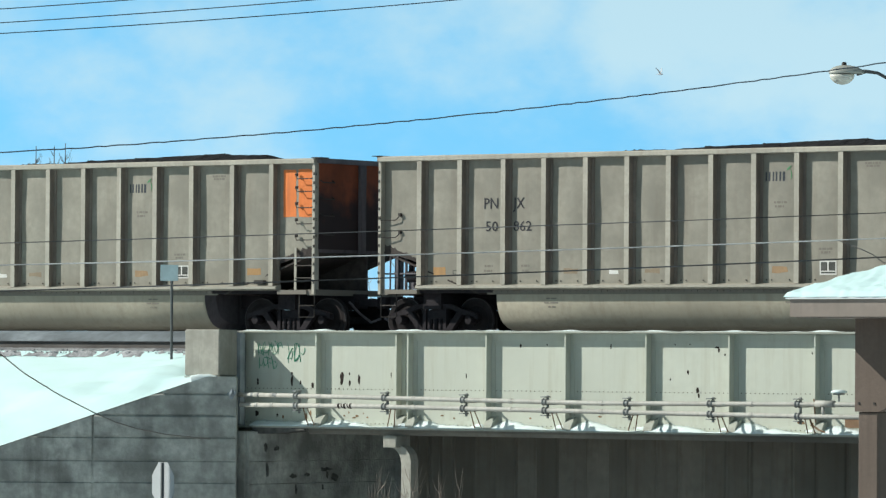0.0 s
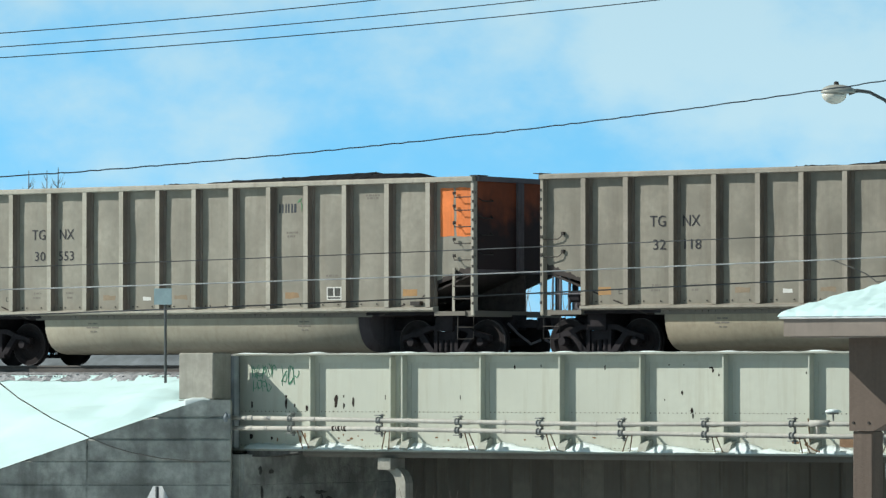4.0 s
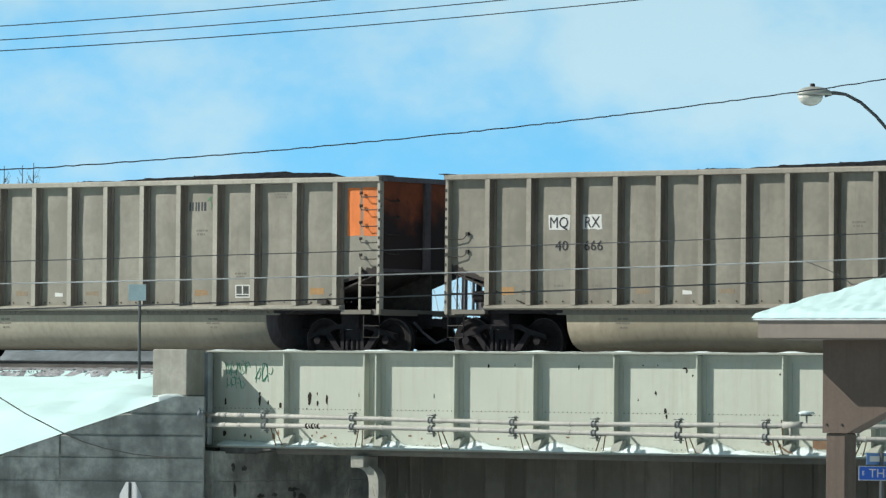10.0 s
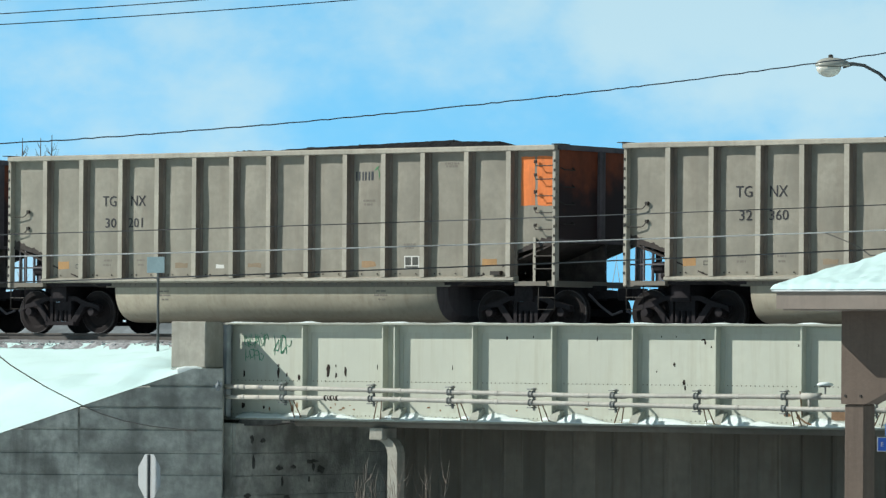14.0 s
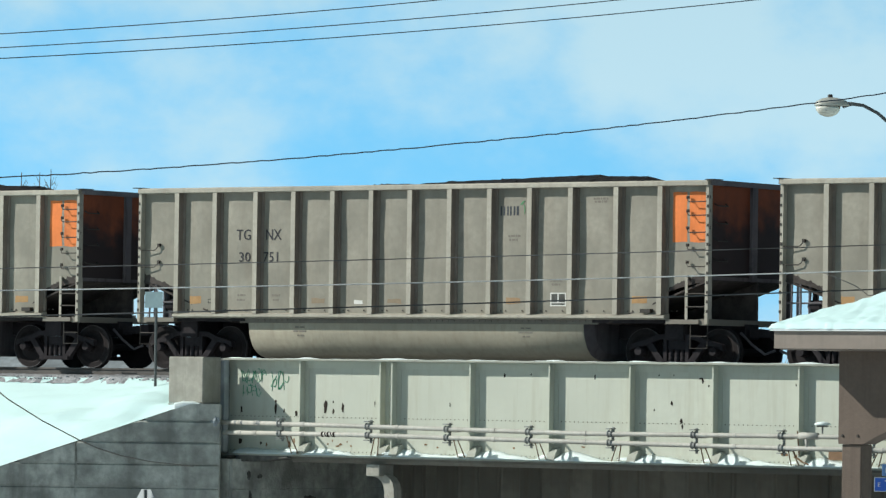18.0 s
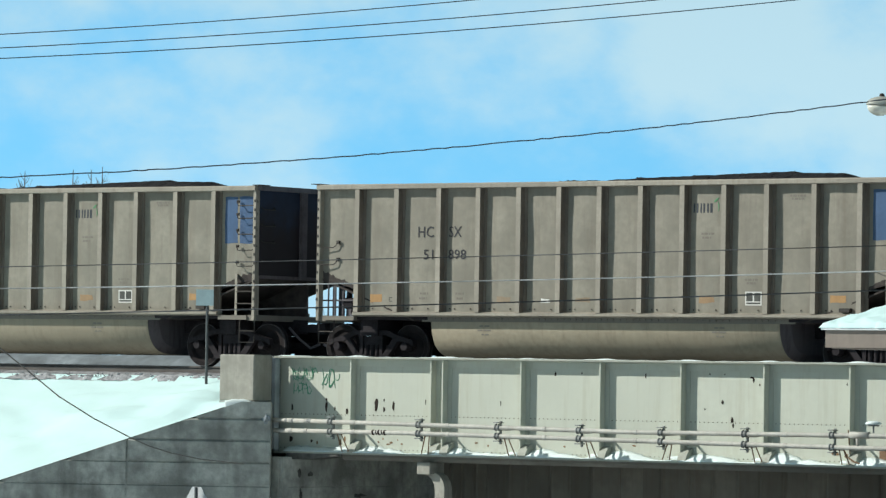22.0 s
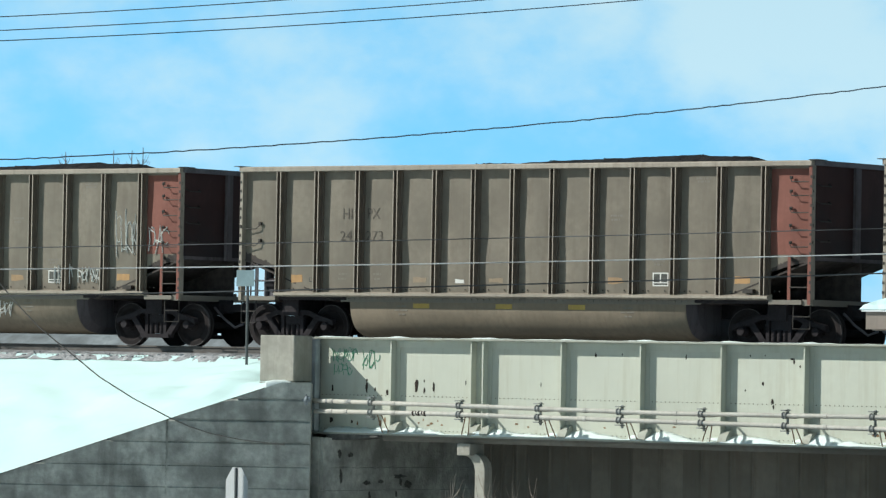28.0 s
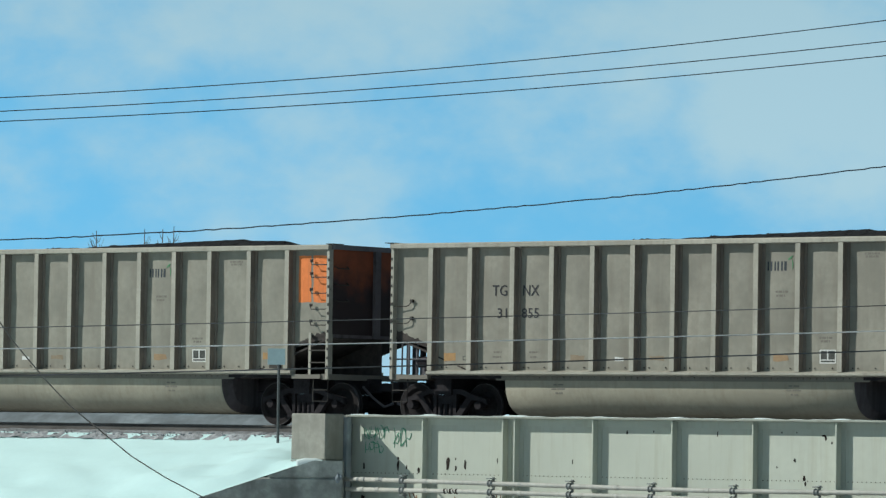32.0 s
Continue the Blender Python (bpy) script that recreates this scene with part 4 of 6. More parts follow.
def pipes():
    # the run stands off the girder on brackets, by this much
    off_x, off_y = 0.245, -0.33
    stand = pose(off_x, off_y, 0)
    pr = thing("pipe_run", "two dusty insulated pipes clamped along the bridge girder", "pipes", stand)
    for name, pts in (("upper_pipe", ((0.02, 5.315), (3.4, 5.285), (9.0, 5.225), (14.2, 5.255), (20.4, 5.26))), ("lower_pipe", ((0.15, 5.10), (3.4, 5.105), (9.0, 5.06), (14.2, 5.02), (20.4, 5.02)))):
        bm = bmesh.new()
        tube(bm, [(x, -1.42, z) for x, z in pts], 0.046, 12)
        part(name, bm, M_PIPE, pr, "", True)
        for x in (0.55, 0.95, 2.2, 4.6, 7.0, 9.2, 12.7, 16.0):
            bm = bmesh.new()
            zz = float(np.interp(x, [p[0] for p in pts], [p[1] for p in pts]))
            tube(bm, [(x, -1.42, zz), (x + 0.07, -1.42, zz)], 0.054, 12)
            part("collar", bm, M_PIPE, pr, "")
    for x in (1.62, 3.89, 5.87, 7.87, 9.83, 11.79, 13.79, 15.8, 17.8):
        zu = float(np.interp(x, (0.02, 3.4, 9.0, 14.2, 20.4), (5.315, 5.285, 5.225, 5.255, 5.26)))
        zl = float(np.interp(x, (0.15, 3.4, 9.0, 14.2, 20.4), (5.10, 5.105, 5.06, 5.02, 5.02)))
        cl = thing("pipe_clamp", "dark galvanised roller clamp holding both pipes", "clamp", stand, "pipe clamps on the girder")
        for z in (zu, zl):
            bm = bmesh.new()
            lathe(bm, (x - 0.05, -1.42, z), ((0, 0.07), (0.018, 0.074), (0.03, 0.056), (0.07, 0.056), (0.082, 0.074), (0.10, 0.07)), 14, "x")
            part("roller", bm, M_CLAMP, cl)
        bm = bmesh.new()
        box(bm, x - 0.02, x + 0.02, -1.335, -1.30, zl - 0.16, zu + 0.13)
        box(bm, x - 0.055, x + 0.055, -1.50, -1.30, zu + 0.087, zu + 0.11)
        box(bm, x - 0.055, x + 0.055, -1.50, -1.30, zl - 0.11, zl - 0.087)
        part("bracket", bm, M_CLAMP, cl)
        bm = bmesh.new()
        for z in (zl - 0.04, zu - 0.04):
            tube(bm, [(x, -1.31, z), (x + 0.06, -1.20, z - 0.005), (x + 0.30 - off_x, -1.10 - off_y, z + 0.02), (x + 0.32 - off_x, -0.95 - off_y, z + 0.03)], 0.024, 6)
        part("arm", bm, M_PIPE, cl)
        lean = 0.22 * (int(x) % 3 == 0)
        for q, w in ((0.10, 0.13 - lean), (0.20, 0.30 - lean)):
            bm = bmesh.new()
            tube(bm, [(x + q, -1.33, zl - 0.03), (x + w - off_x, -1.2 - off_y, 4.69)], 0.0125, 5)
            part("hanger_rod", bm, M_RUSTROD, cl, "thin rusty hanger rod")
        bm = bmesh.new()
        vs = bmesh.ops.create_icosphere(bm, subdivisions=3, radius=0.1)["verts"]
        for v in vs:
            g = 1 + 0.35 * noise.noise((v.co.x * 14 + x, v.co.y * 14, v.co.z * 14))
            v.co = Vector((v.co.x * 1.7 * g + x + 0.22 - off_x, v.co.y * 0.7 * g - 1.14 - off_y, max(v.co.z, -0.02) * 0.5 * g + 4.72))
        part("snow_cap", bm, M_SNOW_W, cl, "clump of snow", True)
    # wire wound round the lower pipe, and dark gaps in the upper pipe's jacket
    for k in range(5):
        bm = bmesh.new()
        tube(bm, [(2.72 + k * 0.075 + 0.02 * (k % 2), -1.42, 5.100), (2.72 + k * 0.075 + 0.035, -1.42, 5.108)], 0.056, 12)
        part("winding", bm, M_RUST, pr, "dark wire winding")
    for xa, xb in ((0.44, 0.50), (0.62, 0.66), (0.98, 1.12)):
        bm = bmesh.new()
        tube(bm, [(xa, -1.42, 5.311), (xb, -1.42, 5.309)], 0.049, 12)
        part("jacket_gap", bm, M_CLAMP, pr, "torn gap in the jacket")
    va = thing("pipe_valve", "rusty drain valve with a snow-capped handwheel on the pipes", "valve", stand)
    bm = bmesh.new()
    tube(bm, [(14.72, -1.43, 5.31), (14.72, -1.43, 5.45)], 0.018, 6)
    lathe(bm, (14.72, -1.43, 5.44), ((0, 0.10), (0.012, 0.12), (0.03, 0.10)), 14, "z")
    part("handwheel", bm, M_CLAMP, va)
    bm = bmesh.new()
    lathe(bm, (14.72, -1.43, 5.472), ((0, 0.15), (0.03, 0.16), (0.06, 0.10), (0.07, 0.03)), 14, "z")
    part("snow_cap", bm, M_SNOW_W, va, "", True)
    bm = bmesh.new()
    tube(bm, [(14.2, -1.42, 5.265), (14.62, -1.42, 5.265)], 0.066, 12)
    tube(bm, [(14.35, -1.42, 5.27), (14.38, -1.42, 4.98)], 0.035, 8)
    part("body", bm, M_PIPE, va, "", True)
    bm = bmesh.new()
    tube(bm, [(13.95, -1.30, 5.05), (14.05, -1.32, 4.86), (14.2, -1.30, 4.76), (14.32, -1.28, 4.72)], 0.018, 6)
    part("drain_pipe", bm, M_RUSTROD, va, "bent rusty drain pipe")
    bm = bmesh.new()
    tube(bm, [(14.1, -1.34, 5.36), (14.12, -1.30, 4.9)], 0.014, 6)
    part("drain_pipe", bm, M_RUSTROD, va, "bent rusty drain pipe")
    rp = thing("rusted_plate", "small rust-brown plate bolted to the girder web", "plate")
    bm = bmesh.new()
    box(bm, 14.62, 15.3, -0.975, -0.953, 4.80, 5.02)
    part("plate", bm, M_RUSTROD, rp)


pipes()


# ---- the train ----
PITCH, LEN = 16.27, 14.60
SILL0, SILL1, CHORD0, CHORD1 = 1.085, 1.21, 3.745, 3.855
POSTS = (1.08, 2.11, 3.21, 4.22, 5.25, 6.26, 7.26, 8.27, 9.28, 10.28, 11.29, 12.40, 13.46)
SIDE, SKIN = -1.60, -1.45


def X(u):
    """From metres past the car's rear corner to the car's own space."""
    return u - LEN / 2


def skin_depth(u, z, u0, u1, lo, top, seed):
    """How far a side sheet lies behind its plane: drawn back at the posts, bulged and dented between them."""
    rnd = random.Random(seed)
    amp = rnd.uniform(0.003, 0.006) if seed % 50 in (2, 3, 9, 10) else rnd.uniform(0.018, 0.034)
    wi = max(0.0, min(1.0, (u - u0) / (u1 - u0)))
    wj = max(0.0, min(1.0, (z - lo) / (top - lo)))
    a, b = math.sin(math.pi * wi), math.sin(math.pi * wj)
    d = 0.038 * (1 - a ** 0.8 * (0.55 + 0.45 * b)) - 0.018
    return d + amp * a * b * (noise.noise((u * 1.1, z * 0.9, seed * 3.7)) * 2.0 + 0.4)


def side_sheet(u0, u1, skin, seed, cut=0):
    """One thin, slightly dented side sheet; cut: -1 or 1 for the arched opening at the rear or the front end."""
    bm = bmesh.new()
    nx, nz = 10, 12
    top = CHORD0 + 0.02
    rows = []
    for i in range(nx + 1):
        u = u0 + (u1 - u0) * i / nx
        lo = arch(u, u0, u1, cut)
        col = []
        for j in range(nz + 1):
            z = lo + (top - lo) * j / nz
            col.append(bm.verts.new((X(u), skin + skin_depth(u, z, u0, u1, lo, top, seed), z)))
        rows.append(col)
    for a, b in zip(rows, rows[1:]):
        for k in range(nz):
            bm.faces.new((a[k], b[k], b[k + 1], a[k + 1]))
    return bm


def arch(u, u0, u1, cut):
    """The lower edge of a side sheet; the end sheets are cut away over the trucks."""
    if not cut:
        return SILL1 - 0.02
    w = (u - u0) / (u1 - u0)
    return 1.87 - 0.24 * (1 - w if cut > 0 else w) ** 1.4


CUTS = [0.03] + list(POSTS) + [LEN - 0.03]


def skin_at(u, z, steel):
    """The near side's surface at a place along the car."""
    i = max(0, min(len(CUTS) - 2, sum(1 for c in CUTS[1:] if c <= u)))
    u0, u1 = CUTS[i], CUTS[i + 1]
    cut = -1 if i == 0 else (1 if i == len(CUTS) - 2 else 0)
    return SKIN + skin_depth(u, z, u0, u1, arch(u, u0, u1, cut), CHORD0 + 0.02, i + (50 if steel else 0))


def decal(bm, u0, u1, z0, z1, steel, ragged=0.0, seed=0, proud=0.003):
    """A thin painted patch lying on the side sheets; ragged: how far its edges wander."""
    nx, nz = max(2, int((u1 - u0) / 0.09)), max(1, int((z1 - z0) / 0.14))
    rows = []
    for i in range(nx + 1):
        col = []
        for j in range(nz + 1):
            u, z = u0 + (u1 - u0) * i / nx, z0 + (z1 - z0) * j / nz
            if ragged and (i in (0, nx) or j in (0, nz)):
                u += ragged * noise.noise((u * 9, z * 9, seed))
                z += ragged * noise.noise((u * 9, z * 9, seed + 5))
            col.append(bm.verts.new((X(u), skin_at(u, z, steel) - proud, z)))
        rows.append(col)
    front = [bm.faces.new((a[k], b[k], b[k + 1], a[k + 1])) for a, b in zip(rows, rows[1:]) for k in range(nz)]
    bmesh.ops.extrude_face_region(bm, geom=front)
    for v in {v for f in front for v in f.verts}:
        v.co.y += 0.002


def belly_y(z):
    """The near face of the belly at a height above the rail."""
    q = max(0.0, min(1.0, (1.03 - z) / 0.80)) ** (1 / 0.95)
    return -1.40 * math.sqrt(1 - q * q) ** 0.40


def coal_fringe(front, steel):
    """Coal dust caked in a ragged edge over the opening at a car's end."""
    bm = bmesh.new()
    u0, u1 = (CUTS[-2] + 0.13, CUTS[-1] - 0.05) if front else (CUTS[0] + 0.05, CUTS[1] - 0.13)
    rows = []
    n = 34
    for i in range(n + 1):
        u = u0 + (u1 - u0) * i / n
        lo = arch(u, CUTS[-2] if front else CUTS[0], CUTS[-1] if front else CUTS[1], 1 if front else -1)
        w = (u1 - u) / (u1 - u0) if front else (u - u0) / (u1 - u0)
        h = 0.03 + 0.10 * (1 - w) + 0.09 * abs(noise.noise((u * 7, 2, 3))) + 0.05 * abs(noise.noise((u * 23, 4, 3)))
        rows.append([bm.verts.new((X(u), skin_at(u, z, steel) - 0.004, z)) for z in (lo - 0.02, lo + h * 0.5, lo + h)])
    for a, b in zip(rows, rows[1:]):
        for k in range(2):
            bm.faces.new((a[k], b[k], b[k + 1], a[k + 1]))
    return bm


def grab(bm, u0, u1, z, y, drop=0.09):
    """A bent grab iron from u0 to u1."""
    tube(bm, [(X(u0), y + 0.005, z), (X(u0), y - 0.05, z - 0.01), (X(u0 + 0.05), y - 0.07, z - drop), (X(u1 - 0.05), y - 0.07, z - drop), (X(u1), y - 0.04, z - drop * 0.4), (X(u1), y + 0.005, z)], 0.0115, 5)
    box(bm, X(u0) - 0.03, X(u0) + 0.03, y - 0.03, y + 0.003, z - 0.03, z + 0.03)
    box(bm, X(u1) - 0.03, X(u1) + 0.03, y - 0.03, y + 0.003, z - 0.03, z + 0.03)


def make_truck(car):
    """A freight truck's meshes, made once; returns a function that puts one under a car."""
    def wheel(side):
        bm = bmesh.new()
        prof = [(0.0, 0.06), (0.0, 0.12), (0.03, 0.14), (0.05, 0.30), (0.0, 0.36), (0.0, 0.455)]
        lathe(bm, (0, 0, 0), [(o * 1.0 + 0.0, r) for o, r in prof] + [(0.10, 0.462), (0.115, 0.485), (0.14, 0.485), (0.14, 0.06)], 28, "y")
        if side > 0:
            bm.transform(Matrix.Scale(-1, 4, (0, 1, 0)))
        return finish("wheel", bm, M_WHEEL, False)
    rim = bmesh.new()
    lathe(rim, (0, 0, 0), [(-0.002, 0.452), (-0.003, 0.463), (0.05, 0.466)], 28, "y", False)
    rim_me = finish("rim", rim, M_TREAD)
    frame_bm = bmesh.new()
    # truss frame: arched top, two pedestals, dropped middle, open windows
    top = [(-1.12, 0.47), (-1.10, 0.60), (-0.70, 0.70), (-0.45, 0.80), (0.45, 0.80), (0.70, 0.70), (1.10, 0.60), (1.12, 0.47), (0.95, 0.55), (0.70, 0.58), (0.42, 0.70), (-0.42, 0.70), (-0.70, 0.58), (-0.95, 0.55)]
    prism(frame_bm, "y", top, -0.07, 0.07)
    for s in (-1, 1):
        prism(frame_bm, "y", [(s * 0.72, 0.60), (s * 0.58, 0.64), (s * 0.28, 0.26), (s * 0.40, 0.20)], -0.06, 0.06)
        prism(frame_bm, "y", [(s * 0.22, 0.72), (s * 0.30, 0.72), (s * 0.30, 0.24), (s * 0.22, 0.24)], -0.06, 0.06)
        lathe(frame_bm, (s * 0.89, -0.10, 0.465), ((0, 0.085), (0.16, 0.10)), 12, "y")
    box(frame_bm, -0.40, 0.40, -0.10, 0.10, 0.17, 0.255)
    frame_me = finish("side_frame", frame_bm, M_TRUCK)
    sp = bmesh.new()
    for q in (0.0,):
        lathe(sp, (q, 0, 0.257), ((0.0, 0.055), (0.05, 0.062), (0.1, 0.055), (0.15, 0.062), (0.2, 0.055), (0.24, 0.062)), 10, "z")
    spring_me = finish("spring", sp, M_TRUCK)
    bo = bmesh.new()
    box(bo, -0.2, 0.2, -1.02, 1.02, 0.50, 0.68)
    lathe(bo, (0, 0, 0.68), ((0, 0.25), (0.12, 0.25)), 14, "z")
    bolster_me = finish("bolster", bo, M_TRUCK)
    ax = bmesh.new()
    tube(ax, [(0, -0.9, 0.462), (0, 0.9, 0.462)], 0.085, 10)
    axle_me = finish("axle", ax, M_WHEEL)
    wm = {-1: wheel(-1), 1: wheel(1)}
    rg = bmesh.new()
    for s in (-1, 1):
        box(rg, s * 0.36 - 0.04, s * 0.36 + 0.04, -0.95, 0.95, 0.30, 0.46)
        box(rg, s * 0.62 - 0.25, s * 0.62 + 0.25, -0.2, -0.1, 0.30, 0.62)
    box(rg, -0.6, 0.6, 0.1, 0.2, 0.32, 0.52)
    rig_me = finish("brake_rigging", rg, M_TRUCK)

    def put(parent, xc):
        tk = new("truck")
        tk.parent = parent
        tk["label"] = "grimy three-piece freight truck"
        tk.matrix_basis = pose(xc, 0, 0)
        for y in (-0.99, 0.99):
            again("side_frame", frame_me, tk, pose(0, y, 0))
            for q in (-0.14, 0.0, 0.14) if y < 0 else (0.0,):
                again("spring", spring_me, tk, pose(q, y, 0))
        again("bolster", bolster_me, tk)
        again("brake_rigging", rig_me, tk)
        for x in (-0.89, 0.89):
            again("axle", axle_me, tk, pose(x, 0, 0))
            for s in (-1, 1):
                again("wheel", wm[s], tk, pose(x, s * 0.83, 0.462))
            again("rim", rim_me, tk, pose(x, -0.832, 0.462), "bright worn wheel rim")
        return tk
    return put


put_truck = make_truck(None)


def coal_heap():
    bm = bmesh.new()
    nx, ny = 200, 14
    grid = []
    for i in range(nx + 1):
        u = 0.35 + (LEN - 0.7) * i / nx
        w = u / LEN
        crest = float(np.interp(w, (0.0, 0.08, 0.27, 0.50, 0.66, 0.75, 0.83, 0.88, 0.95, 1.0), (3.45, 3.53, 3.87, 3.97, 4.04, 4.06, 4.00, 3.84, 3.53, 3.45)))
        col = []
        for j in range(ny + 1):
            y = -1.44 + 2.88 * j / ny
            a = math.cos(math.pi * (j / ny - 0.5)) ** 0.8 if 0 < j < ny else 0.0
            z = 3.45 + (crest - 3.45) * a + (0.03 * noise.noise((u * 1.2, y * 1.5, 4)) + 0.03 * noise.noise((u * 4, y * 4, 2)) + 0.022 * noise.noise((u * 11, y * 11, 7)) + 0.016 * abs(noise.noise((u * 25, y * 25, 9)))) * a
            col.append(bm.verts.new((X(u), y, z)))
        grid.append(col)
    for a, b in zip(grid, grid[1:]):
        for k in range(ny):
            bm.faces.new((a[k], b[k], b[k + 1], a[k + 1]))
    rnd = random.Random(5)
    for i in range(150):
        u = rnd.uniform(2.6, 12.6)
        c = grid[int((u - 0.35) / (LEN - 0.7) * nx)][rnd.randint(3, 11)].co
        r = rnd.uniform(0.010, 0.026)
        vs = bmesh.ops.create_icosphere(bm, subdivisions=1, radius=r)["verts"]
        for v in vs:
            v.co = Vector((v.co.x * 1.5, v.co.y, v.co.z * 0.8)) + c
    return finish("coal_load", bm, M_COAL)


COAL = coal_heap()


def prototype(tone):
    steel = tone == "dark"
    car = thing("coal_gondola", "coal gondola", "railway car")
    skin, trim, belly = TONES[tone], TRIM[tone], BELLY[tone]
    # near side sheets between the posts
    for i, (a, b) in enumerate(zip(CUTS, CUTS[1:])):
        bm = side_sheet(a, b, SKIN, i + (50 if steel else 0), -1 if i == 0 else (1 if i == len(CUTS) - 2 else 0))
        part("side_panel", bm, skin, car, "", True)
    for front in (False, True):
        part("coal_fringe", coal_fringe(front, steel), M_SOOT, car, "caked coal dust")
    # posts: hat sections on the near side
    bm = bmesh.new()
    if steel:
        prism(bm, "z", [(-0.10, SKIN + 0.035), (-0.10, SKIN - 0.018), (-0.062, SKIN - 0.02), (-0.062, SIDE), (-0.038, SIDE), (-0.034, SKIN - 0.03), (0.034, SKIN - 0.03), (0.038, SIDE), (0.062, SIDE), (0.062, SKIN - 0.02), (0.10, SKIN - 0.018), (0.10, SKIN + 0.035)], SILL1 - 0.03, CHORD0)
    else:
        prism(bm, "z", [(-0.12, SKIN + 0.035), (-0.12, SKIN - 0.012), (-0.075, SKIN - 0.014), (-0.065, SIDE), (0.05, SIDE), (0.055, SKIN - 0.014), (0.12, SKIN - 0.012), (0.12, SKIN + 0.035)], SILL1 - 0.03, CHORD0)
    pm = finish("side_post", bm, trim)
    pm.materials.append(GRIME_SHADE[tone])
    # all faces but the post's front take the darker colour with shade in it
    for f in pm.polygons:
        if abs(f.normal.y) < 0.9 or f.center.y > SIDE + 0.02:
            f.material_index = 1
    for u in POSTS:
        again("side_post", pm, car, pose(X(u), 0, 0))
    # bolted feet of the posts
    bm = bmesh.new()
    for u in POSTS:
        for q in (0.22, 0.34, 0.75):
            lathe(bm, (X(u + q), SKIN - 0.004, SILL1 + 0.045), ((0, 0.016), (-0.014, 0.013)), 6)
    tagged(part("panel_bolts", bm, M_IRON, car), kind="stuff")
    # chord, sill
    bm = bmesh.new()
    prism(bm, "x", [(SIDE + 0.0, CHORD0), (SIDE - 0.012, CHORD0 + 0.012), (SIDE - 0.012, CHORD1 - 0.025), (SIDE + 0.012, CHORD1), (SIDE + 0.17, CHORD1), (SIDE + 0.17, CHORD0)], X(0.0), X(LEN))
    part("top_chord", bm, trim, car)
    bm = bmesh.new()
    prism(bm, "x", [(SIDE - 0.02, SILL0 + 0.03), (SIDE - 0.02, SILL1 - 0.045), (SKIN + 0.03, SILL1 - 0.01), (SKIN + 0.03, SILL0), (SIDE + 0.05, SILL0)], X(1.0), X(LEN - 1.0))
    part("side_sill", bm, trim, car)
    bm = bmesh.new()
    for i in range(58):
        lathe(bm, (X(2.9 + i * 0.155), SKIN + 0.012, SILL0 - 0.04), ((0, 0.02), (-0.02, 0.016)), 6)
    box(bm, X(2.7), X(LEN - 2.7), SKIN + 0.012, SKIN + 0.05, SILL0 - 0.10, SILL0 + 0.004)
    part("sill_rivets", bm, M_FADED, car)
    # far side as one sheet with its posts
    bm = bmesh.new()
    box(bm, X(1.0), X(LEN - 1.0), 1.47, 1.49, SILL1 - 0.02, CHORD1 - 0.01)
    for u in (0.03, LEN - 1.0):
        box(bm, X(u), X(u + 0.97), 1.47, 1.49, 1.86, CHORD1 - 0.01)
    for u in POSTS:
        box(bm, X(u) - 0.09, X(u) + 0.09, 1.49, 1.60, SILL1, CHORD0)
    box(bm, X(0), X(LEN), 1.44, 1.63, CHORD0, CHORD1)
    box(bm, X(1.0), X(LEN - 1.0), 1.45, 1.62, SILL0, SILL1 - 0.021)
    part("far_side", bm, skin, car)
    # ends: wall, middle post, chord, sloping floor under it
    for e in (-1, 1):
        xe = e * (LEN / 2)
        bm = bmesh.new()
        box(bm, min(xe, xe - e * 0.04), max(xe, xe - e * 0.04), -1.44, 1.46, 1.88, CHORD1 - 0.02)
        part("end_wall", bm, M_END, car, "sooty end wall")
        bm = bmesh.new()
        box(bm, min(xe, xe + e * 0.07), max(xe, xe + e * 0.07), -0.07, 0.13, 1.88, CHORD1 - 0.06)
        part("end_post", bm, M_END, car)
        bm = bmesh.new()
        box(bm, min(xe, xe + e * 0.09), max(xe, xe + e * 0.09), -1.50, 1.50, CHORD1 - 0.10, CHORD1 + 0.004)
        part("end_chord", bm, M_UNDER, car)
        bm = bmesh.new()
        box(bm, min(xe - e * 0.06, xe + e * 0.14), max(xe - e * 0.06, xe + e * 0.14), SIDE - 0.02, SIDE + 0.34, CHORD1 + 0.004, CHORD1 + 0.02)
        part("corner_cap", bm, M_IRON, car, "thin dark corner plate")
        bm = bmesh.new()
        prism(bm, "y", [(xe - e * 0.02, 1.90), (xe - e * 2.5, 1.02), (xe - e * 2.5, 0.99), (xe - e * 0.02, 1.86)], -1.45, 1.45)
        part("slope_sheet", bm, M_SOOT, car)
        bm = bmesh.new()
        prism(bm, "y", [(xe - e * 0.005, 1.025), (xe - e * 0.005, 1.86), (xe - e * 0.04, 1.86), (xe - e * 2.3, 1.07), (xe - e * 2.3, 1.025)], 0.24, 0.30)
        part("shear_plate", bm, M_SOOT, car)
        bm = bmesh.new()
        box(bm, min(xe, xe - e * 0.07), max(xe, xe - e * 0.07), SIDE + 0.03, SKIN + 0.03, 1.0, CHORD0)
        part("corner_post", bm, trim, car)
        bm = bmesh.new()
        for i in range(13):
            z = 1.25 + i * 0.19
            box(bm, xe - e * 0.018 - 0.022, xe - e * 0.018 + 0.022, SIDE + 0.021, SIDE + 0.03, z - 0.028, z + 0.028)
        tagged(part("corner_bolts", bm, M_IRON, car), kind="stuff")
        bm = bmesh.new()
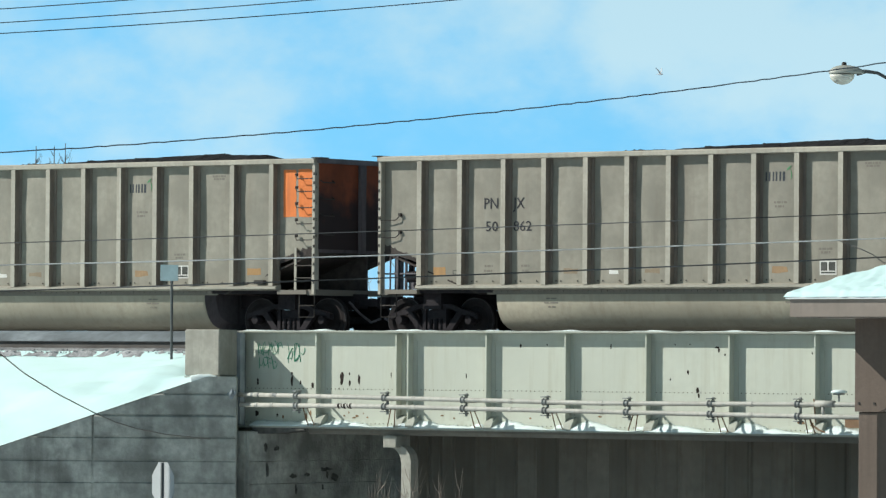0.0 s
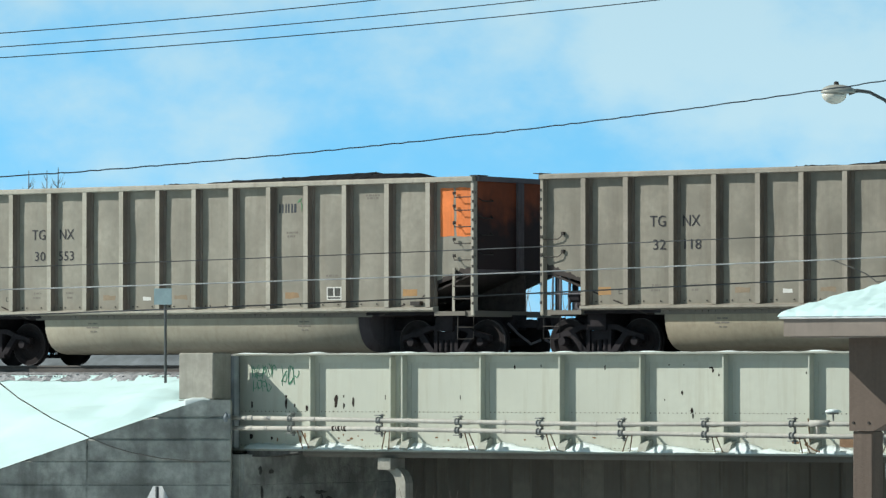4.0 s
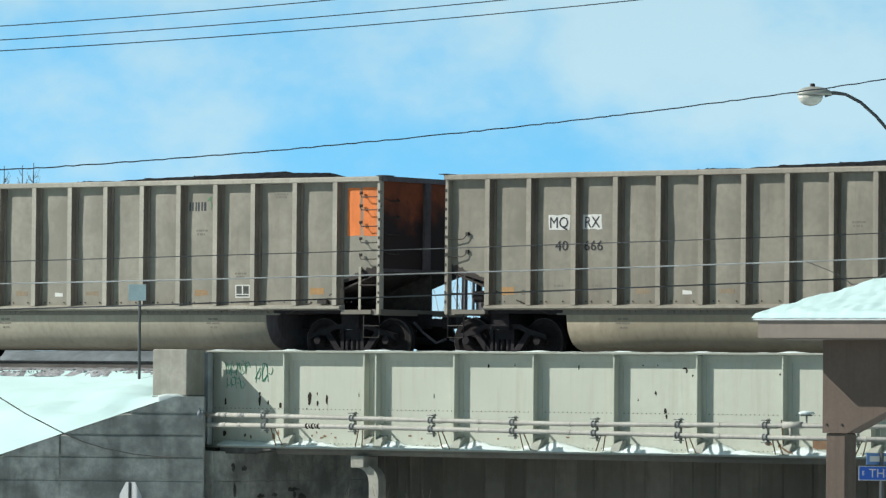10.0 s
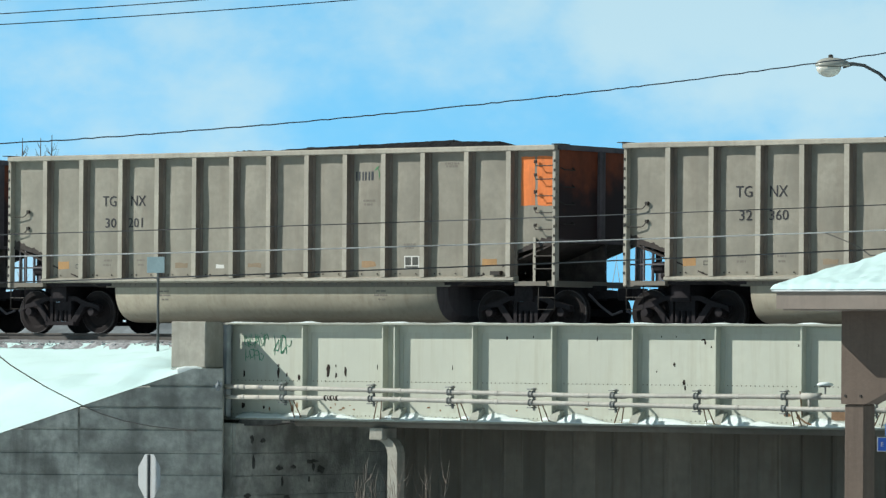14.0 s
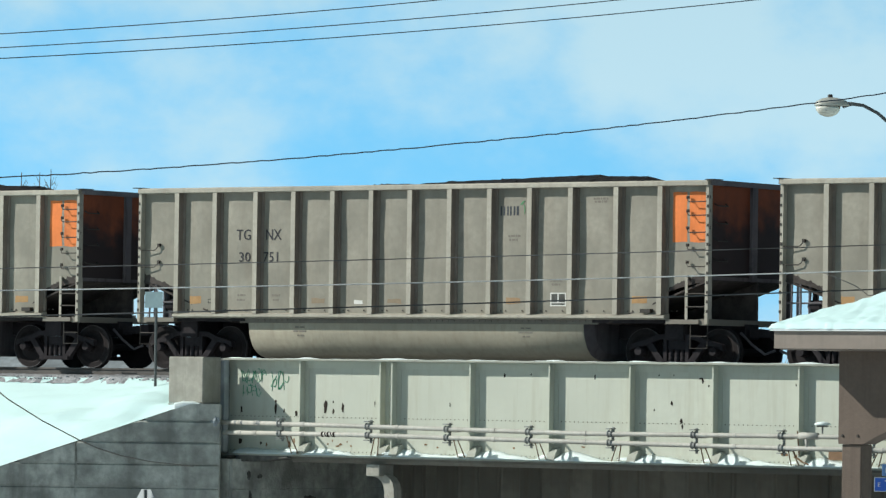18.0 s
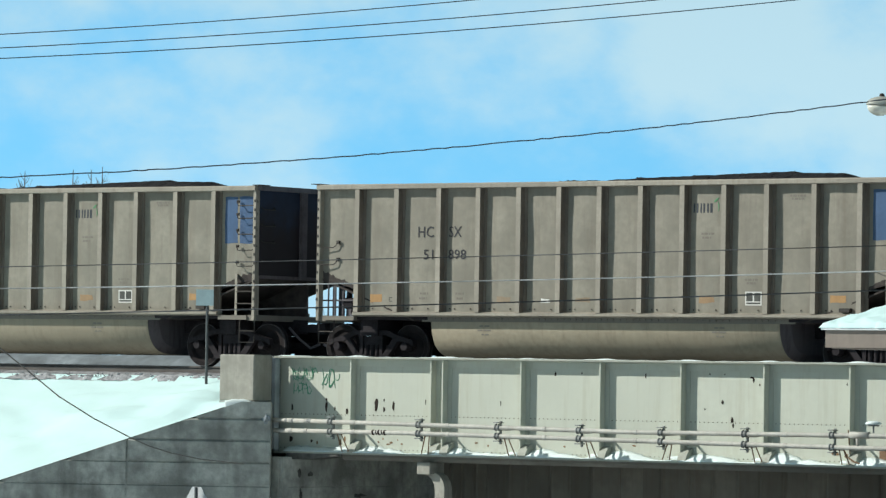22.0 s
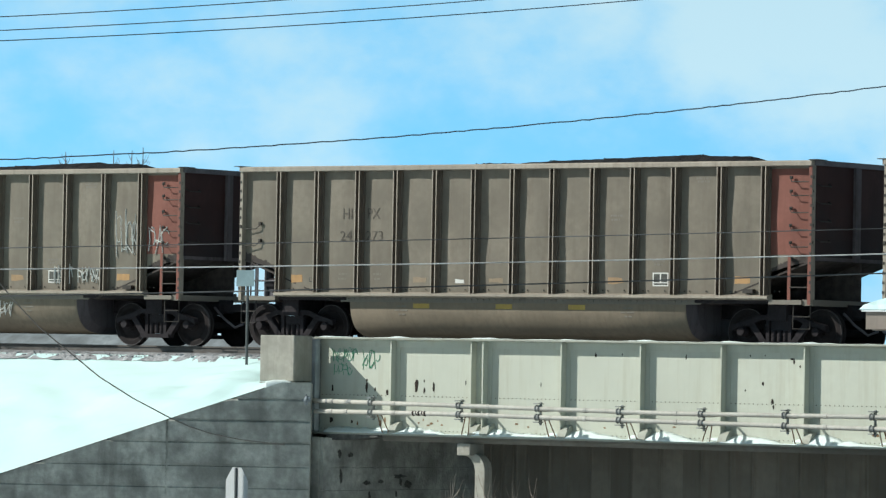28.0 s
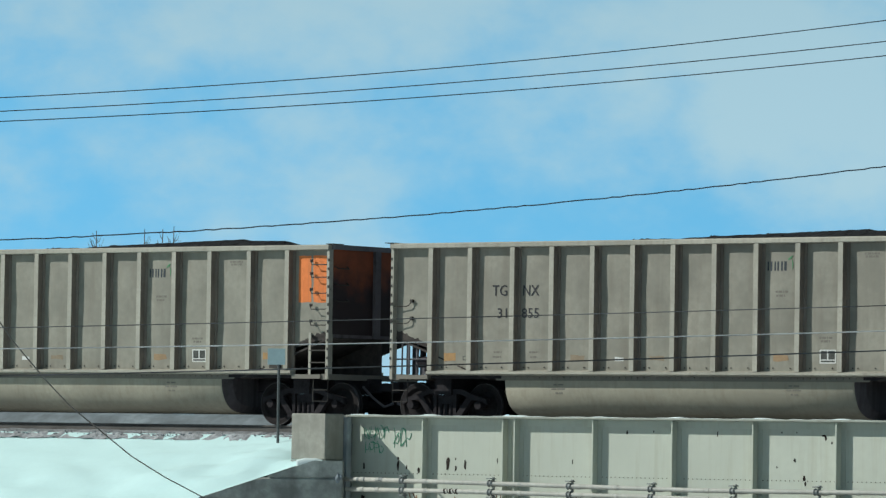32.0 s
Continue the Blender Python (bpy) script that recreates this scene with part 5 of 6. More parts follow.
        box(bm, min(xe, xe - e * 0.07), max(xe, xe - e * 0.07), 1.45, 1.57, 1.0, CHORD0)
        part("far_corner_post", bm, M_END, car)
        # end sill, coupler, air hose
        bm = bmesh.new()
        box(bm, min(xe + e * 0.02, xe - e * 0.22), max(xe + e * 0.02, xe - e * 0.22), -1.52, 1.52, 0.98, 1.10)
        box(bm, min(xe - e * 0.22, xe - e * 1.0), max(xe - e * 0.22, xe - e * 1.0), -1.56, -1.40, 1.0, 1.09)
        part("end_sill", bm, M_FADED, car)
        bm = bmesh.new()
        box(bm, min(xe, xe + e * 0.58), max(xe, xe + e * 0.58), -0.09, 0.09, 0.76, 0.92)
        lathe(bm, (xe + e * 0.66, 0.02, 0.72), ((0, 0.16), (0.24, 0.16)), 8, "z")
        part("coupler", bm, M_TRUCK, car)
        bm = bmesh.new()
        tube(bm, [(xe, -0.35, 0.85), (xe + e * 0.25, -0.33, 0.62), (xe + e * 0.55, -0.3, 0.42), (xe + e * 0.78, -0.28, 0.50)], 0.028, 6)
        part("air_hose", bm, M_UNDER, car)
        # step under the corner
        bm = bmesh.new()
        ua = xe - e * 0.04
        ub = xe - e * 0.44
        tube(bm, [(ua, SIDE + 0.1, 1.0), (ua, SIDE + 0.09, 0.52), (ub, SIDE + 0.09, 0.52), (ub, SIDE + 0.1, 1.0)], 0.014, 5)
        tube(bm, [(ua, SIDE + 0.09, 0.76), (ub, SIDE + 0.09, 0.76)], 0.012, 5)
        part("sill_step", bm, M_IRON, car)
    # ladder stile and grab irons: five at the front end, two at the rear end
    bm = bmesh.new()
    box(bm, X(LEN - 0.56), X(LEN - 0.50), SIDE + 0.06, SIDE + 0.075, 1.05, 1.98)
    box(bm, X(LEN - 0.56), X(LEN - 0.54), SIDE + 0.075, SKIN + 0.01, 1.9, 1.98)
    part("ladder_stile", bm, trim, car)
    for z in (3.52, 3.25, 2.91, 2.57, 2.23):
        bm = bmesh.new()
        grab(bm, LEN - 0.53, LEN - 0.03, z, SIDE + 0.10)
        part("grab_iron", bm, M_IRON, car)
    for z in (1.60, 1.34):
        bm = bmesh.new()
        tube(bm, [(X(LEN - 0.53), SIDE + 0.06, z), (X(LEN - 0.03), SIDE + 0.06, z)], 0.014, 5)
        part("ladder_rung", bm, M_IRON, car)
    for z in (2.53, 2.17):
        bm = bmesh.new()
        tube(bm, [(X(0.03), SIDE + 0.04, z + 0.04), (X(0.05), SIDE + 0.04, z), (X(0.40), SIDE + 0.08, z), (X(0.45), SIDE + 0.085, z + 0.03), (X(0.50), SIDE + 0.11, z + 0.10), (X(0.50), SKIN, z + 0.11)], 0.0115, 5)
        box(bm, X(0.47), X(0.53), SIDE + 0.09, SKIN + 0.01, z + 0.08, z + 0.145)
        box(bm, X(0.0), X(0.06), SIDE + 0.015, SIDE + 0.04, z + 0.02, z + 0.08)
        part("grab_iron", bm, M_IRON, car)
    for z in (3.40, 3.05, 2.7, 2.3):
        bm = bmesh.new()
        tube(bm, [(LEN / 2 + 0.01, -1.40, z), (LEN / 2 + 0.09, -1.38, z - 0.05), (LEN / 2 + 0.09, -1.0, z - 0.05), (LEN / 2 + 0.01, -0.98, z)], 0.013, 5)
        part("end_rung", bm, M_IRON, car)
    # underframe: centre sill, cross bearers, the brake gear in the rear opening
    bm = bmesh.new()
    box(bm, X(-0.05), X(LEN + 0.05), -0.24, 0.24, 0.72, 1.02)
    for u in (1.08, LEN - 1.08):
        box(bm, X(u) - 0.22, X(u) + 0.22, -1.12, 1.12, 0.685, 1.04)
    box(bm, X(0.95), X(2.85), -1.44, 1.44, 1.02, 1.085)
    box(bm, X(LEN - 2.85), X(LEN - 0.95), -1.44, 1.44, 1.02, 1.085)
    part("underframe", bm, M_TRUCK, car)
    bm = bmesh.new()
    tube(bm, [(X(0.95), -0.7, 1.22), (X(1.35), -0.7, 1.22)], 0.11, 12)
    part("brake_reservoir", bm, M_UNDER, car, "", True)
    bm = bmesh.new()
    tube(bm, [(X(0.50), -1.25, 1.36), (X(0.56), -1.25, 1.36), (X(0.80), -1.25, 1.36), (X(0.86), -1.25, 1.36)], [0.07, 0.12, 0.12, 0.07], 12)
    tube(bm, [(X(0.62), -1.25, 1.09), (X(0.62), -1.25, 1.62)], 0.045, 8)
    tube(bm, [(X(0.74), -1.25, 1.20), (X(0.92), -1.25, 1.20)], 0.08, 10)
    part("brake_valve", bm, M_TRUCK, car)
    bm = bmesh.new()
    box(bm, X(0.62), X(0.94), -1.30, -1.05, 1.10, 1.33)
    for u, r, yy in ((0.12, 0.018, -1.30), (0.20, 0.022, -1.22), (0.50, 0.022, -1.10), (0.56, 0.03, -1.34)):
        tube(bm, [(X(u), yy, 1.08), (X(u + 0.01), yy, 1.90)], r, 6)
    lathe(bm, (X(0.74), -1.32, 1.38), ((0, 0.07), (0.12, 0.07)), 10)
    tube(bm, [(X(0.3), -1.35, 1.1), (X(0.3), -1.35, 1.86)], 0.02, 5)
    tube(bm, [(X(0.40), -1.42, 1.1), (X(0.40), -1.42, 1.93)], 0.026, 5)
    tube(bm, [(X(0.66), -1.2, 1.1), (X(0.66), -1.2, 1.80)], 0.024, 5)
    tube(bm, [(X(0.05), -1.40, 1.42), (X(0.9), -1.40, 1.42)], 0.018, 5)
    part("brake_gear", bm, M_UNDER, car)
    # belly: a round-bottomed trough between the trucks, with dished ends
    bm = bmesh.new()
    grid = []
    na = 22
    def ribs(us):
        rows = []
        for u, k in us:
            col = []
            for j in range(na + 1):
                a = math.pi * j / na
                c, s = math.cos(a), math.sin(a)
                col.append(bm.verts.new((X(u), -1.40 * (abs(c) ** 0.40) * (1 if c > 0 else -1) * k, 1.03 - 0.80 * k * s ** 0.95)))
            rows.append(col)
        return rows
    grid = ribs(((2.90, 0.985), (2.93, 1.0), (5.0, 1.0), (LEN / 2, 1.0), (LEN - 5.0, 1.0), (LEN - 3.13, 1.0), (LEN - 3.10, 0.985)))
    for a, b in zip(grid, grid[1:]):
        for k in range(na):
            bm.faces.new((a[k], b[k], b[k + 1], a[k + 1]))
    part("belly", bm, belly, car, "round-bottomed dusty belly trough", True)
    # the belly's shaded ends get their darkness from the material
    for u, d in ((2.90, -0.10), (LEN - 3.10, 0.10)):
        bm = bmesh.new()
        rim, dish = ribs(((u, 0.984), (u + d, 0.80)))
        for k in range(na):
            bm.faces.new((rim[k], dish[k], dish[k + 1], rim[k + 1]))
        bm.faces.new(dish)
        part("belly_end", bm, M_END, car, "black belly end with its shade in the colour")
    for u in (4.1, 9.9):
        for i in range(3):
            bm = bmesh.new()
            q = u + (0.06, 0.0, 0.09)[i]
            for step in ((0.12, 0.16), (0.15, 0.22), (0.09, 0.12))[i]:
                box(bm, X(q), X(q + step - 0.03), belly_y(0.90 - i * 0.085) - 0.004, belly_y(0.90 - i * 0.085) + 0.01, 0.887 - i * 0.085, 0.918 - i * 0.085)
                q += step
            part("small_stencil", bm, M_FADED, car)
    again("coal_load", COAL, car, None, "heaped black coal")
    # small markings along the sheets
    for k, (u, z, w, h, m) in enumerate(((1.50, 1.47, 0.30, 0.16, M_REFLECT), (4.80, 1.45, 0.34, 0.10, M_REFLECT_OLD), (6.78, 1.45, 0.34, 0.09, M_REFLECT_OLD), (9.80, 1.46, 0.36, 0.12, M_REFLECT_MID), (12.90, 1.48, 0.36, 0.15, M_REFLECT), (5.85, 1.43, 0.22, 0.08, M_WHITE))):
        bm = bmesh.new()
        decal(bm, u - w / 2, u + w / 2, z - h / 2, z + h / 2, steel, 0.03, k)
        part("marker_patch", bm, m, car)
    for u, z, w in ((2.78, 1.57, 0.26), (2.78, 1.47, 0.30), (3.70, 1.57, 0.26), (3.70, 1.47, 0.20), (9.85, 2.78, 0.36), (9.82, 2.70, 0.26), (11.95, 3.52, 0.4), (11.95, 3.46, 0.34), (10.9, 1.86, 0.36), (10.9, 1.79, 0.28)):
        # words too small to read, as broken bars
        bm = bmesh.new()
        q = u - w / 2
        for k, step in enumerate((0.07, 0.11, 0.05, 0.09, 0.06)):
            if q + step > u + w / 2:
                break
            decal(bm, q, q + step - 0.022, z - 0.021, z + 0.021, steel)
            q += step
        part("small_stencil", bm, M_FADED, car)
    bm = bmesh.new()
    for a, b, c, d in ((1.84, 1.98, 1.40, 1.415), (1.84, 1.855, 1.40, 1.49), (1.965, 1.98, 1.40, 1.49), (1.84, 1.98, 1.475, 1.49)):
        decal(bm, a, b, c, d, steel)
    part("small_box_mark", bm, M_DATA, car)
    bm = bmesh.new()
    for a, b, c, d in ((-0.19, 0.19, 0.10, 0.125), (-0.19, 0.19, -0.15, -0.125), (-0.19, -0.165, -0.125, 0.10), (0.165, 0.19, -0.125, 0.10), (-0.015, 0.015, -0.07, 0.10), (-0.165, 0.165, -0.09, -0.07)):
        decal(bm, 10.92 + a, 10.92 + b, 1.50 + c, 1.50 + d, steel, 0.0, 0, 0.005)
    part("data_frame", bm, M_GRAF, car, "white outlined maintenance panel")
    bm = bmesh.new()
    decal(bm, 10.75, 11.09, 1.36, 1.61, steel)
    part("data_plate", bm, M_DATA, car)
    bm = bmesh.new()
    box(bm, X(12.98), X(13.22), SIDE + 0.04, SKIN, 1.22, 1.30)
    part("door_latch", bm, M_IRON, car)
    put_truck(car, X(1.08))
    put_truck(car, X(LEN - 1.08))
    return car


# every car of the train, from the first in the clip to the last:
# tone, end paint, reporting mark in two halves, number in two halves, plates behind the letters, extras
CARS = [
    ("tan", "orange", "TG|NX", "31|470", "", ""),
    ("tan", "orange", "PN|JX", "50|862", "", "logo"),
    ("tan", "orange", "TG|NX", "31|451", "", "logo"),
    ("brown", "blue", "MQ|RX", "50|444", "mark", "logo"),
    ("brown", "blue", "HP|JX", "50|121", "", "logo"),
    ("dark", "maroon", "HI|PX", "24|155", "", "bar"),
    ("brown", "orange", "TG|NX", "32|118", "", "logo"),
    ("tan", "orange", "TG|NX", "30|553", "", "logo"),
    ("dark", "maroon", "HI|PX", "24|148", "", ""),
    ("tan", "orange", "TG|NX", "30|519", "", "logo"),
    ("tan", "orange", "TG|NX", "31|156", "", "logo scrawl"),
    ("tan", "orange", "TG|NX", "30|291", "", "logo"),
    ("tan", "orange", "TG|NX", "31|182", "", "logo"),
    ("tan", "orange", "TG|NX", "31|217", "", "logo"),
    ("brown", "pink", "MQ|RX", "40|666", "mark", ""),
    ("tan", "orange", "TG|NX", "31|621", "", "logo"),
    ("tan", "orange", "TG|NX", "30|931", "", "logo"),
    ("brown", "blue", "ND|YX", "966|044", "", "logo"),
    ("tan", "orange", "TG|NX", "31|048", "", "logo"),
    ("tan", "orange", "TG|NX", "32|360", "", "logo"),
    ("tan", "orange", "TG|NX", "30|201", "", "logo"),
    ("tan", "orange", "TG|NX", "30|366", "", "logo"),
    ("tan", "orange", "TG|NX", "31|704", "", "logo"),
    ("tan", "orange", "TG|NX", "32|567", "", "logo"),
    ("tan", "orange", "TG|NX", "32|589", "", "logo"),
    ("tan", "orange", "TG|NX", "30|751", "", "logo"),
    ("tan", "orange", "TG|NX", "31|997", "", "logo"),
    ("tan", "orange", "TG|NX", "30|074", "", "logo"),
    ("brown", "blue", "ND|YX", "96|60|39", "mark number", "logo scrawl"),
    ("tan", "orange", "TG|NX", "31|615", "", "logo"),
    ("brown", "blue", "HC|SX", "51|898", "", "logo"),
    ("brown", "blue", "MQ|RX", "50|499", "mark", "logo"),
    ("brown", "blue", "MQ|RX", "50|386", "mark", "logo cyan loops"),
    ("dark", "red", "CA|IX", "44|463", "mark number", ""),
    ("brown", "blue", "HC|SX", "51|454", "", "logo belly"),
    ("tan", "orange", "TG|NX", "32|039", "", "logo"),
    ("tan", "orange", "TG|NX", "32|673", "", "logo"),
    ("dark", "yellow", "CE|FX", "30|214", "", ""),
    ("dark", "maroon", "HI|PX", "24|273", "", "stripes"),
    ("dark", "maroon", "HI|PX", "24|071", "", "stripes belly tag"),
    ("tan", "orange", "TG|NX", "32|405", "", "logo"),
    ("tan", "orange", "TG|NX", "30|850", "", "logo"),
    ("tan", "orange", "TG|NX", "30|480", "", "logo"),
    ("tan", "orange", "TG|NX", "31|855", "", "logo"),
    ("tan", "orange", "TG|NX", "30|177", "", "logo"),
    ("tan", "orange", "TG|NX", "31|302", "", "logo"),
]
WORDS = {"tan": "dusty grey-tan aluminium", "brown": "dusty brown aluminium", "dark": "dark dusty brown steel"}
ENDS = {"orange": "orange", "blue": "dark blue", "maroon": "maroon", "pink": "faded red", "red": "bright red", "yellow": "yellow"}
PROTO = {}


def patch_mesh(name, colour, boxes, paints=PATCH):
    bm = bmesh.new()
    for b in boxes:
        box(bm, *b)
    return finish(name, bm, paints[colour])


PATCHES = {}


def end_paint(colour):
    """The painted squares on the front side sheet and on the end wall."""
    if colour not in PATCHES:
        whole = colour in ("maroon", "pink", "red", "yellow")
        z0, z1 = (1.99, 3.70) if whole else (2.63, 3.63)
        a = LEN - 1.12 if whole else LEN - 0.93
        sides = []
        if whole:
            sides += [(X(LEN - 0.565), X(LEN - 0.495), SIDE + 0.052, SIDE + 0.058, 1.05, 1.98), (X(LEN - 0.075), X(LEN + 0.002), SIDE + 0.022, SIDE + 0.0285, 1.0, CHORD0)]
        if colour == "pink":
            sides += [(X(LEN - 1.12), X(LEN - 0.56), SIDE - 0.016, SIDE - 0.0125, CHORD0 + 0.015, CHORD1 - 0.028)]
        e = LEN / 2
        lows = 1.95
        ends = [(e + 0.003, e + 0.008, -1.44, -0.075, lows, 3.76), (e + 0.003, e + 0.008, 0.135, 1.44, lows, 3.76)]
        sheets = []
        for u0, u1, za, zb in [(a, LEN - 0.08, z0, z1)] + ([(LEN - 2.2, LEN - 1.35, 1.25, 3.70)] if colour == "yellow" else []):
            bm = bmesh.new()
            if whole:
                decal(bm, u0, u1, za, zb, True)
            else:
                # two painted squares with a bare strip between them
                decal(bm, u0, LEN - 0.59, za, zb, False, 0.02, 3)
                decal(bm, LEN - 0.525, u1, za, zb, False, 0.02, 3)
            sheets.append(finish("side_paint", bm, PATCH[colour]))
        PATCHES[colour] = (sheets + [patch_mesh("side_paint", colour, [q]) for q in sides], [patch_mesh("end_paint", colour, [q], SOOT_SHADED) for q in ends])
    return PATCHES[colour]


def strokes(car, name, material, paths, r=0.014):
    for p in paths:
        bm = bmesh.new()
        tube(bm, p, r, 4)
        part(name, bm, material, car)


def scribble(rnd, u0, u1, z0, z1, y, count):
    """A row of sprayed signs on the side of a car."""
    w = (u1 - u0) / count
    return [[(X(u), y, z) for u, z in stroke] for i in range(count) for stroke in sprayed(rnd, u0 + w * i, w, z0, z1 - z0)]


def ring(u, z, a, b):
    """One rounded bubble outline."""
    return [[(X(u + a * math.cos(k * 0.5)), SKIN - 0.020, z + b * math.sin(k * 0.5) * (1 + 0.15 * math.sin(k * 1.3))) for k in range(14)]]


def on_skin(me, u, z, wide, steel, proud):
    """A copy of flat lettering laid on the side sheets at u, z."""
    out = me.copy()
    for v in out.vertices:
        p = v.co.copy()
        uu = u + p.x * wide
        v.co = (X(uu), skin_at(uu, z + p.z, steel) - proud + p.y * 0.4, z + p.z)
    return out


def build_car(i, spec):
    tone, end, mark, number, plates, extras = spec
    steel = tone == "dark"
    if tone in PROTO:
        # only the bare car is copied
        car = copy_thing(PROTO[tone], Matrix())
    else:
        PROTO[tone] = prototype(tone)
        car = copy_thing(PROTO[tone], Matrix())
    what = "graffiti-marked " if any(w in extras for w in ("belly", "cyan", "tag")) else ""
    tagged(car, "%s%s coal gondola with %s end, coal heaped" % (what, WORDS[tone], ENDS[end]), "railway car", "coal train cars")
    sides, ends = end_paint(end)
    for me in sides:
        again("side_paint", me, car, None, "%s painted corner" % ENDS[end])
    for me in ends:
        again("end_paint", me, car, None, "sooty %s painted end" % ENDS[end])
    y = SKIN - 0.022
    for text, z, h in ((mark, 2.74, 0.225), (number, 2.28, 0.205)):
        for k, bit in enumerate(text.split("|")):
            me = lettering(bit, h, M_INK if tone != "dark" or plates else M_DULLINK)
            wide = 1.1 if z < 2.5 else 0.92
            w = max(v.co.x for v in me.vertices) * wide
            u = (2.985 - w, 3.375 + w, 4.62)[k]
            again("lettering", on_skin(me, u, z, wide, steel, 0.007), car)
            if ("mark" in plates and z > 2.5) or ("number" in plates and z < 2.5):
                bm = bmesh.new()
                half = w + 0.04
                decal(bm, u - half, u + half, z - 0.035, z + 0.262, steel, 0.03, k)
                part("letter_plate", bm, M_WHITE, car)
    if "logo" in extras:
        if "logo" not in TEXT_CACHE:
            for q, bars in ((9.46, ((0, 0.035, 0, 0.185), (0.075, 0.115, 0, 0.185))), (9.63, ((0, 0.035, 0, 0.185), (0.07, 0.11, 0, 0.185))), (9.79, ((0, 0.04, 0, 0.185), (0.075, 0.13, 0, 0.185)))):
                bm = bmesh.new()
                for a, b, c, d in bars:
                    decal(bm, q + a, q + b, 3.20 + c, 3.20 + d, False, 0.0, 0, 0.004)
                TEXT_CACHE.setdefault("logo", []).append(finish("logo_block", bm, M_LOGO))
            bm = bmesh.new()
            yl = skin_at(10.0, 3.4, False)
            prism(bm, "y", [(X(9.95), 3.40), (X(10.01), 3.43), (X(10.07), 3.50), (X(10.01), 3.48), (X(9.96), 3.44)], yl - 0.006, yl)
            prism(bm, "y", [(X(10.055), 3.22), (X(10.075), 3.30), (X(10.065), 3.38), (X(10.035), 3.44), (X(10.05), 3.36), (X(10.055), 3.30)], yl - 0.004, yl + 0.002)
            TEXT_CACHE["leaf"] = finish("logo_leaf", bm, M_LEAF)
        for me in TEXT_CACHE["logo"]:
            again("logo_block", me, car, None, "slate logo shape")
        again("logo_leaf", TEXT_CACHE["leaf"], car, None, "green leaf of the logo")
    rnd = random.Random(100 + i)
    if "bar" in extras:
        bm = bmesh.new()
        box(bm, X(LEN - 0.92), X(LEN - 0.42), y - 0.008, y, 3.36, 3.43)
        part("white_bar", bm, M_WHITE, car)
    if "stripes" in extras:
        for u in (4.6, 6.75, 8.6):
            bm = bmesh.new()
            box(bm, X(u), X(u + 0.42), belly_y(0.91) - 0.004, belly_y(0.91) + 0.02, 0.86, 0.96)
            part("yellow_stripe", bm, M_STRIPE, car)
    if "belly" in extras:
        if "stripes" in extras:
            strokes(car, "graffiti_stroke", M_GRAF, scribble(rnd, 7.2, 8.4, 0.55, 0.9, -1.40, 6) + scribble(rnd, 9.1, 9.7, 0.6, 0.95, -1.40, 4), 0.013)
        else:
            strokes(car, "graffiti_stroke", M_GRAF, scribble(rnd, 4.6, 6.6, 0.5, 0.98, -1.405, 7) + scribble(rnd, 7.0, 8.9, 0.5, 0.98, -1.405, 7) + scribble(rnd, 9.2, 9.7, 0.7, 0.95, -1.40, 2), 0.015)
    if "tag" in extras:
        strokes(car, "graffiti_stroke", M_GRAF, scribble(rnd, 10.9, 11.5, 1.35, 1.75, y, 4) + scribble(rnd, 11.6, 12.25, 1.35, 1.7, y, 5) + scribble(rnd, 12.7, 13.3, 1.95, 2.95, y, 4) + scribble(rnd, 13.6, 14.2, 2.0, 2.6, y, 3), 0.013)
    if "loops" in extras:
        strokes(car, "graffiti_stroke", M_GRAF, ring(0.45, 3.10, 0.30, 0.36) + ring(0.52, 2.85, 0.28, 0.30) + ring(0.66, 2.98, 0.20, 0.34) + ring(1.66, 3.10, 0.20, 0.24) + ring(1.68, 2.70, 0.22, 0.26) + ring(1.64, 2.45, 0.16, 0.22), 0.020)
    if "cyan" in extras:
        for k, (u, z, w, h) in enumerate(((7.70, 1.34, 0.34, 0.26), (7.98, 1.44, 0.30, 0.34), (8.22, 1.40, 0.26, 0.42), (8.42, 1.36, 0.18, 0.24))):
            bm = bmesh.new()
            decal(bm, u, u + w, z, z + h, steel, 0.10, k * 3, 0.003 + 0.001 * k)
            part("graffiti_patch", bm, M_CYAN, car)
    if "scrawl" in extras:
        strokes(car, "graffiti_stroke", M_FADED, scribble(rnd, 6.35, 7.0, 1.5, 1.85, y, 3), 0.012)
    return car


TRAIN = [build_car(i, s) for i, s in enumerate(CARS)]
for p in PROTO.values():
    for o in list(p.children_recursive) + [p]:
        bpy.data.objects.remove(o)


# how far the train has come, in metres, second by second
RUN = [(0.0, 0.0), (1.0, 21.57), (2.0, 43.09), (5.0, 106.94), (6.0, 128.40), (7.0, 149.81), (8.0, 171.23), (9.0, 192.67), (10.0, 214.04),
       (11.0, 235.45), (12.0, 256.74), (13.0, 278.05), (14.0, 299.35), (17.0, 363.18), (18.0, 384.43), (19.0, 405.65), (20.0, 426.88),
       (21.0, 448.05), (22.0, 469.26), (23.0, 490.43), (24.0, 511.57), (25.0, 532.73), (26.0, 553.91), (29.0, 617.33), (31.0, 659.61), (32.0, 680.83)]


